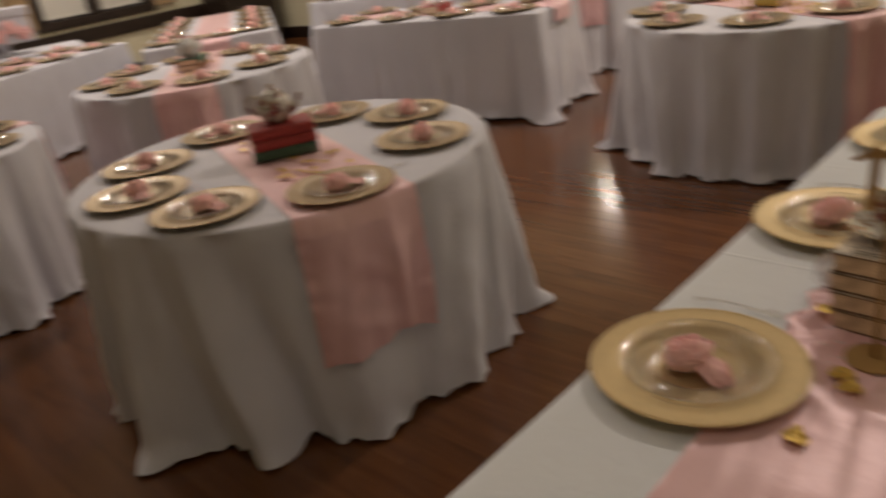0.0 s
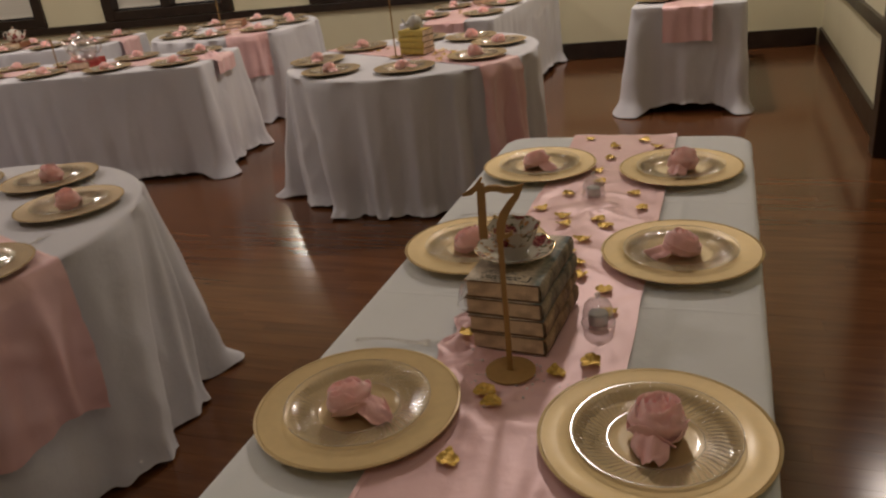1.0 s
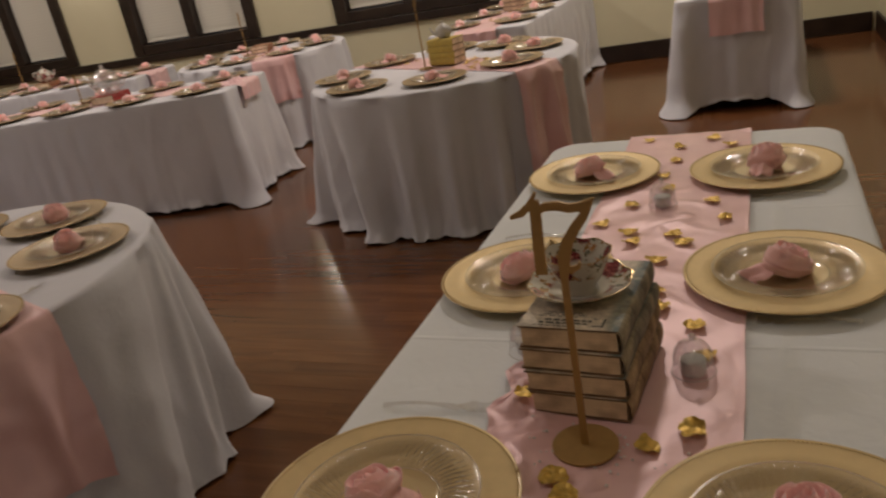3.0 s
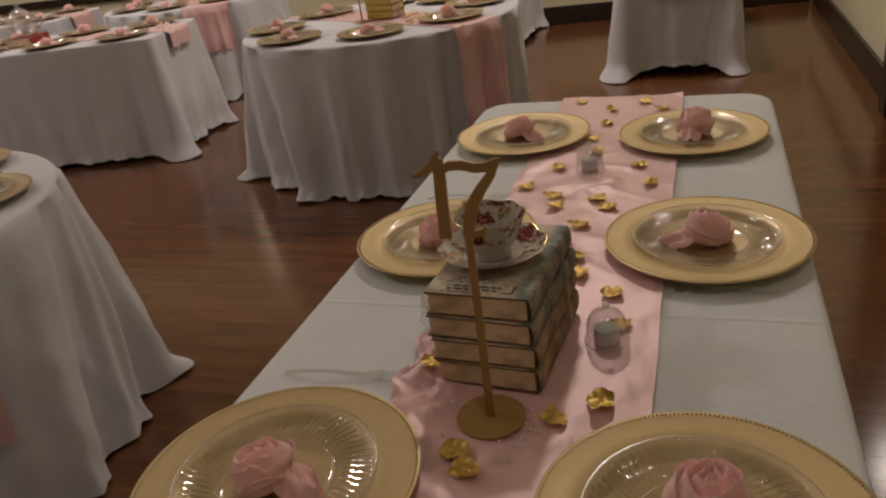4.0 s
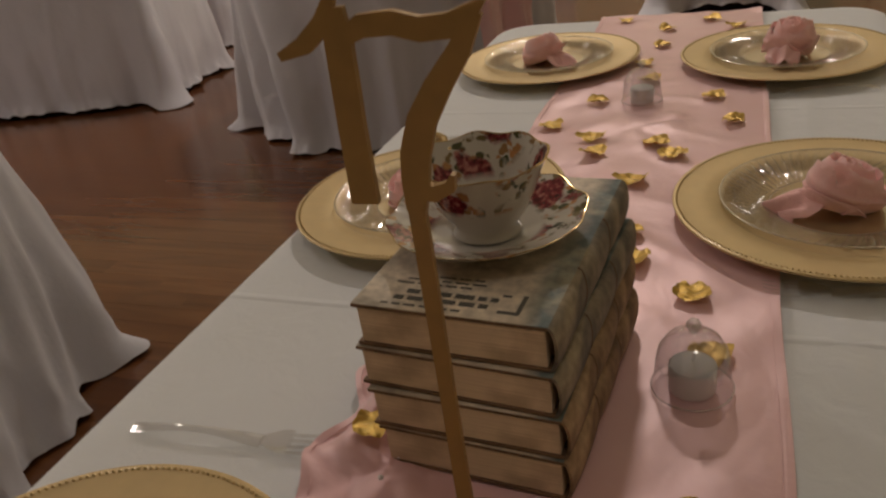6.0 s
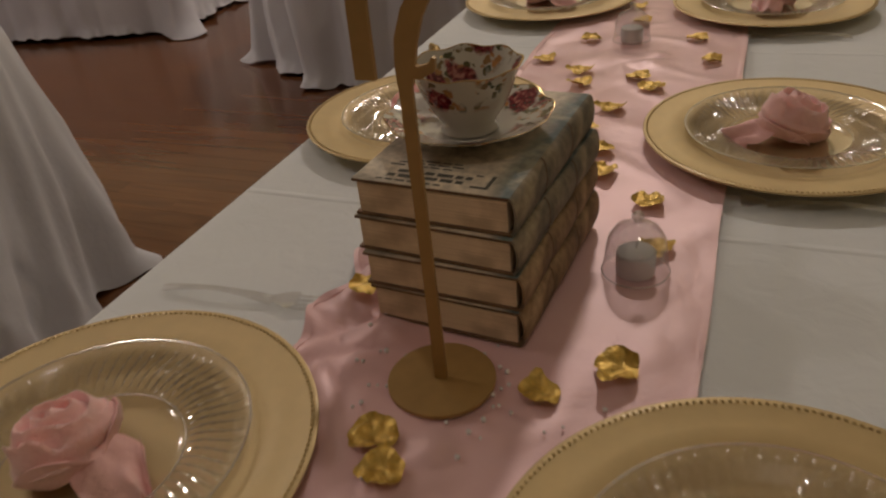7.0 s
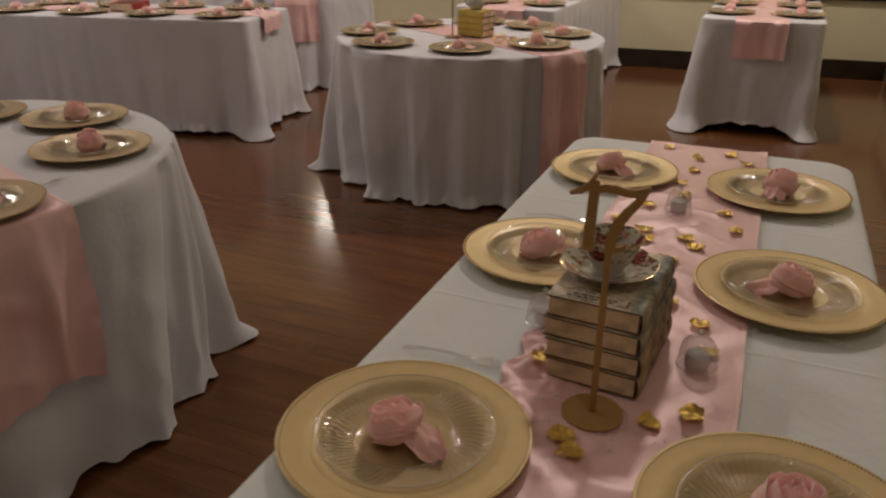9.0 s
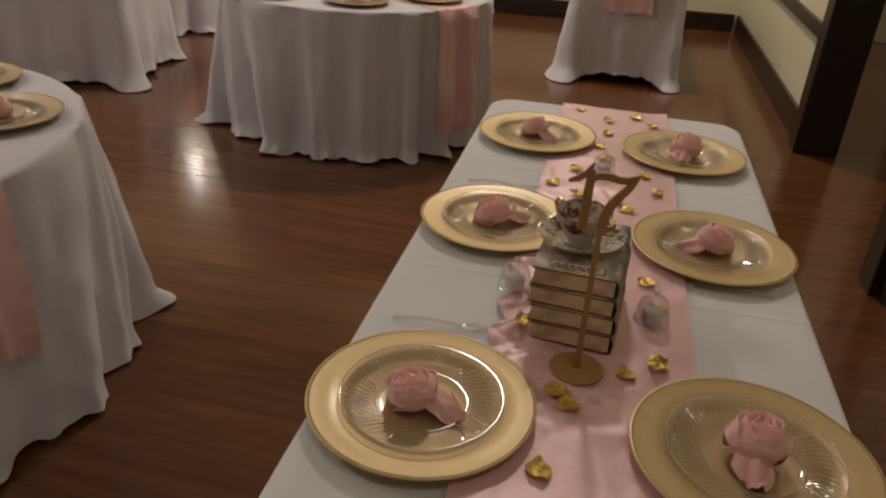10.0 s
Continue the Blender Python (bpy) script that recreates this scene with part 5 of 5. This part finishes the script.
teapot(pose(-1.40, 3.15, z + 0.0003, 0, 0, 200), M_GREY, "small pale grey ceramic teapot on yellow books", 0.68)
for i in range(22):
    rr = random.Random(i + 140)
    u, v = rr.uniform(-0.40, 0.40), rr.uniform(-0.13, 0.13)
    c, s = math.cos(radians(-31)), math.sin(radians(-31))
    if abs(u) < 0.15 and abs(v) < 0.12:
        u += 0.26
    put(PETALS[i % 4], pose(-1.45 + u * c - v * s, 3.19 + u * s + v * c, TOP + 0.007, rr.uniform(-8, 8), rr.uniform(-8, 8), rr.uniform(0, 360)) @ Matrix.Scale(0.9, 4))
number_sign(pose(-1.50, 3.05, TOP + 0.009, 0, 0, 10), "gold-painted table number on a tall thin stick", height=0.33)
z = stack(-4.03, 3.3, ZR, 15, (M_RED,), "%s cloth-bound book under a glass teapot", 0.17, 0.24, 0.05)
teapot(pose(-4.03, 3.3, z + 0.0003, 0, 0, 190), M_RIM, "clear glass teapot on a red book", 1.5)
number_sign(pose(-4.2, 3.2, TOP + 0.009, 0, 0, 10), "gold-painted table number on a short thin stick", height=0.15)
z = stack(-1.68, 5.6, ZR, 80, (M_BROWN,) * 4, "%s cloth-bound book lying in a stack", 0.15, 0.2, 0.034)
teapot(pose(-1.68, 5.6, z + 0.0003, 0, 0, 80), M_CHINA, "rose-patterned white china teapot on brown books", 0.9)
z = stack(-3.95, 5.12, ZR, 20, (M_BROWN, M_BROWN), "%s cloth-bound book lying in a stack", 0.15, 0.21, 0.03)
number_sign(pose(-4.02, 4.98, TOP + 0.009, 0, 0, 10), "gold-painted table number on a tall thin stick", height=0.3)
z = stack(-6.15, 4.66, ZR, 20, (M_BROWN,), "%s cloth-bound book under a china teapot", 0.15, 0.21, 0.05)
teapot(pose(-6.15, 4.66, z + 0.0003, 0, 0, 20), M_CHINA, "rose-patterned white china teapot on a brown book", 1.1)
number_sign(pose(-6.36, 4.58, TOP + 0.009, 0, 0, 10), "gold-painted table number on a tall thin stick", height=0.3)
z = stack(-4.42, 1.37, ZR, 40, (M_BROWN, M_GREEN), "%s cloth-bound book lying in a stack", 0.15, 0.21, 0.034)
teapot(pose(-4.42, 1.37, z + 0.0003, 0, 0, 100), M_GREY, "pale grey ceramic teapot on books", 1.1)


for tx, ty, ang, half, seed in ((-3.95, 3.33, 13, 0.75, 300), (0.05, 5.53, 90, 0.75, 320), (-1.70, 5.70, 89, 0.95, 340), (-3.95, 5.10, -50, 0.42, 360), (-4.42, 1.37, -35, 0.42, 380), (-5.93, 4.72, 11, 0.75, 400)):
    c, s = math.cos(radians(ang)), math.sin(radians(ang))
    for i in range(12):
        rr = random.Random(seed + i)
        u, v = rr.uniform(-half, half), rr.uniform(-0.11, 0.11)
        if abs(u) < 0.16:
            u = math.copysign(0.16 + 0.4 * abs(u), u)
        put(PETALS[i % 4], pose(tx + u * c - v * s, ty + u * s + v * c, TOP + 0.006, 0, 0, rr.uniform(0, 360)) @ Matrix.Scale(rr.uniform(0.85, 1.05), 4))
for a, d, turn in ((-2, 0.56, 95), (60, 0.58, 150), (-62, 0.57, 30)):
    put(FORK, pose(-2.05 + d * math.cos(radians(a)), 0.35 + d * math.sin(radians(a)), TOP + 0.003, 0, 0, turn))


# ---- gift table at the far end ----
m = pose(-8.30, 1.62, 0, 0, 0, 72)
long_table(m, 1.22, 0.76)
rect_cloth(m, 1.22, 0.76, 31, "white linen tablecloth reaching the floor on a short gift table", tail=0.06)
gift = thing("gift_box", "white gift box on a foot, trimmed with pink paper roses", "box", m=m @ pose(-0.10, -0.08, TOP + 0.001))
part("foot", lathe([(0, 0), (0.09, 0), (0.095, 0.01), (0.06, 0.03), (0.055, 0.085), (0.10, 0.1145), (0, 0.1145)], 32), M_CLOTH_SHADED, gift)
part("body", box(-0.30, 0.30, -0.20, 0.20, 0.115, 0.36, 0.01), M_CLOTH_SHADED, gift, smooth=0)
part("lid", box(-0.315, 0.315, -0.215, 0.215, 0.362, 0.44, 0.01), M_CLOTH_SHADED, gift, smooth=0)
for k in range(5):
    rose = part("paper_rose", lathe([(0, 0.05), (0.02, 0.06), (0.035, 0.045), (0.05, 0.055), (0.07, 0.035), (0.085, 0.04), (0.09, 0.0), (0, 0)], 40, lambda a, i, r, z: (r * (1 + 0.10 * math.sin(5 * a + i * 1.3)), z + 0.008 * math.sin(4 * a + i))), M_NAPKIN, gift, "pink paper rose")
    rose.matrix_local = pose(-0.22 + 0.11 * k, -0.202, 0.20 + 0.07 * (k % 2), 90, 0, 0) @ Matrix.Scale(0.75, 4)


# ---- floor boards ----
floor = solo("floor", box(-11.4, 4.4, -5.5, 7.8, -0.12, -0.006), M_DARKWOOD, "polished red-brown hardwood strip floor", "floor", kind="structure", smooth=0)
BW = 0.083
bw_mesh = {}


def board_mesh(n):
    if n not in bw_mesh:
        bw_mesh[n] = to_mesh("board", box(-n / 2 + 0.0003, n / 2 - 0.0003, -BW / 2 + 0.0003, BW / 2 - 0.0003, -0.006, 0.0), M_FLOOR, 0)
    return bw_mesh[n]


verts, faces = [], []
near = 0
rr = random.Random(77)
y = -5.2
while y < 7.7:
    x = -11.3
    first = rr.uniform(0.3, 2.0)
    while x < 4.3:
        n = rr.choice((1.2, 1.5, 1.8, 2.1))
        end = 4.2 if 1.0 < y < 7.2 else 1.3
        if first:
            n, first = round(first, 2), 0
        if n > end - x:
            n = round(end - x, 2)
        if n < 0.05:
            break
        cx, cy = x + n / 2, y + BW / 2
        if near < 300 and -3.0 < cx < 1.2 and -0.6 < cy < 6.2:
            near += 1
            ob = new("floor_board", board_mesh(n))
            ob.parent = floor
            ob.location = (cx, cy, 0)
        else:
            o = len(verts)
            for dz, e in ((0.0, 0.0003), (-0.003, 0.0003), (-0.006, 0.0003)):
                for sx, sy in ((-1, -1), (1, -1), (1, 1), (-1, 1)):
                    verts.append((cx + sx * (n / 2 - e), cy + sy * (BW / 2 - e), dz))
            faces.append((o, o + 1, o + 2, o + 3))
            for r0 in (0, 4):
                for k in range(4):
                    k2 = (k + 1) % 4
                    faces.append((o + r0 + k2, o + r0 + k, o + r0 + 4 + k, o + r0 + 4 + k2))
        x += n
    y += BW
me = bpy.data.meshes.new("floor_boards")
me.from_pydata(verts, [], faces)
me.materials.append(M_FLOOR)
boards = tagged(new("floor_boards", me), "", "", "", "stuff")
boards.parent = floor
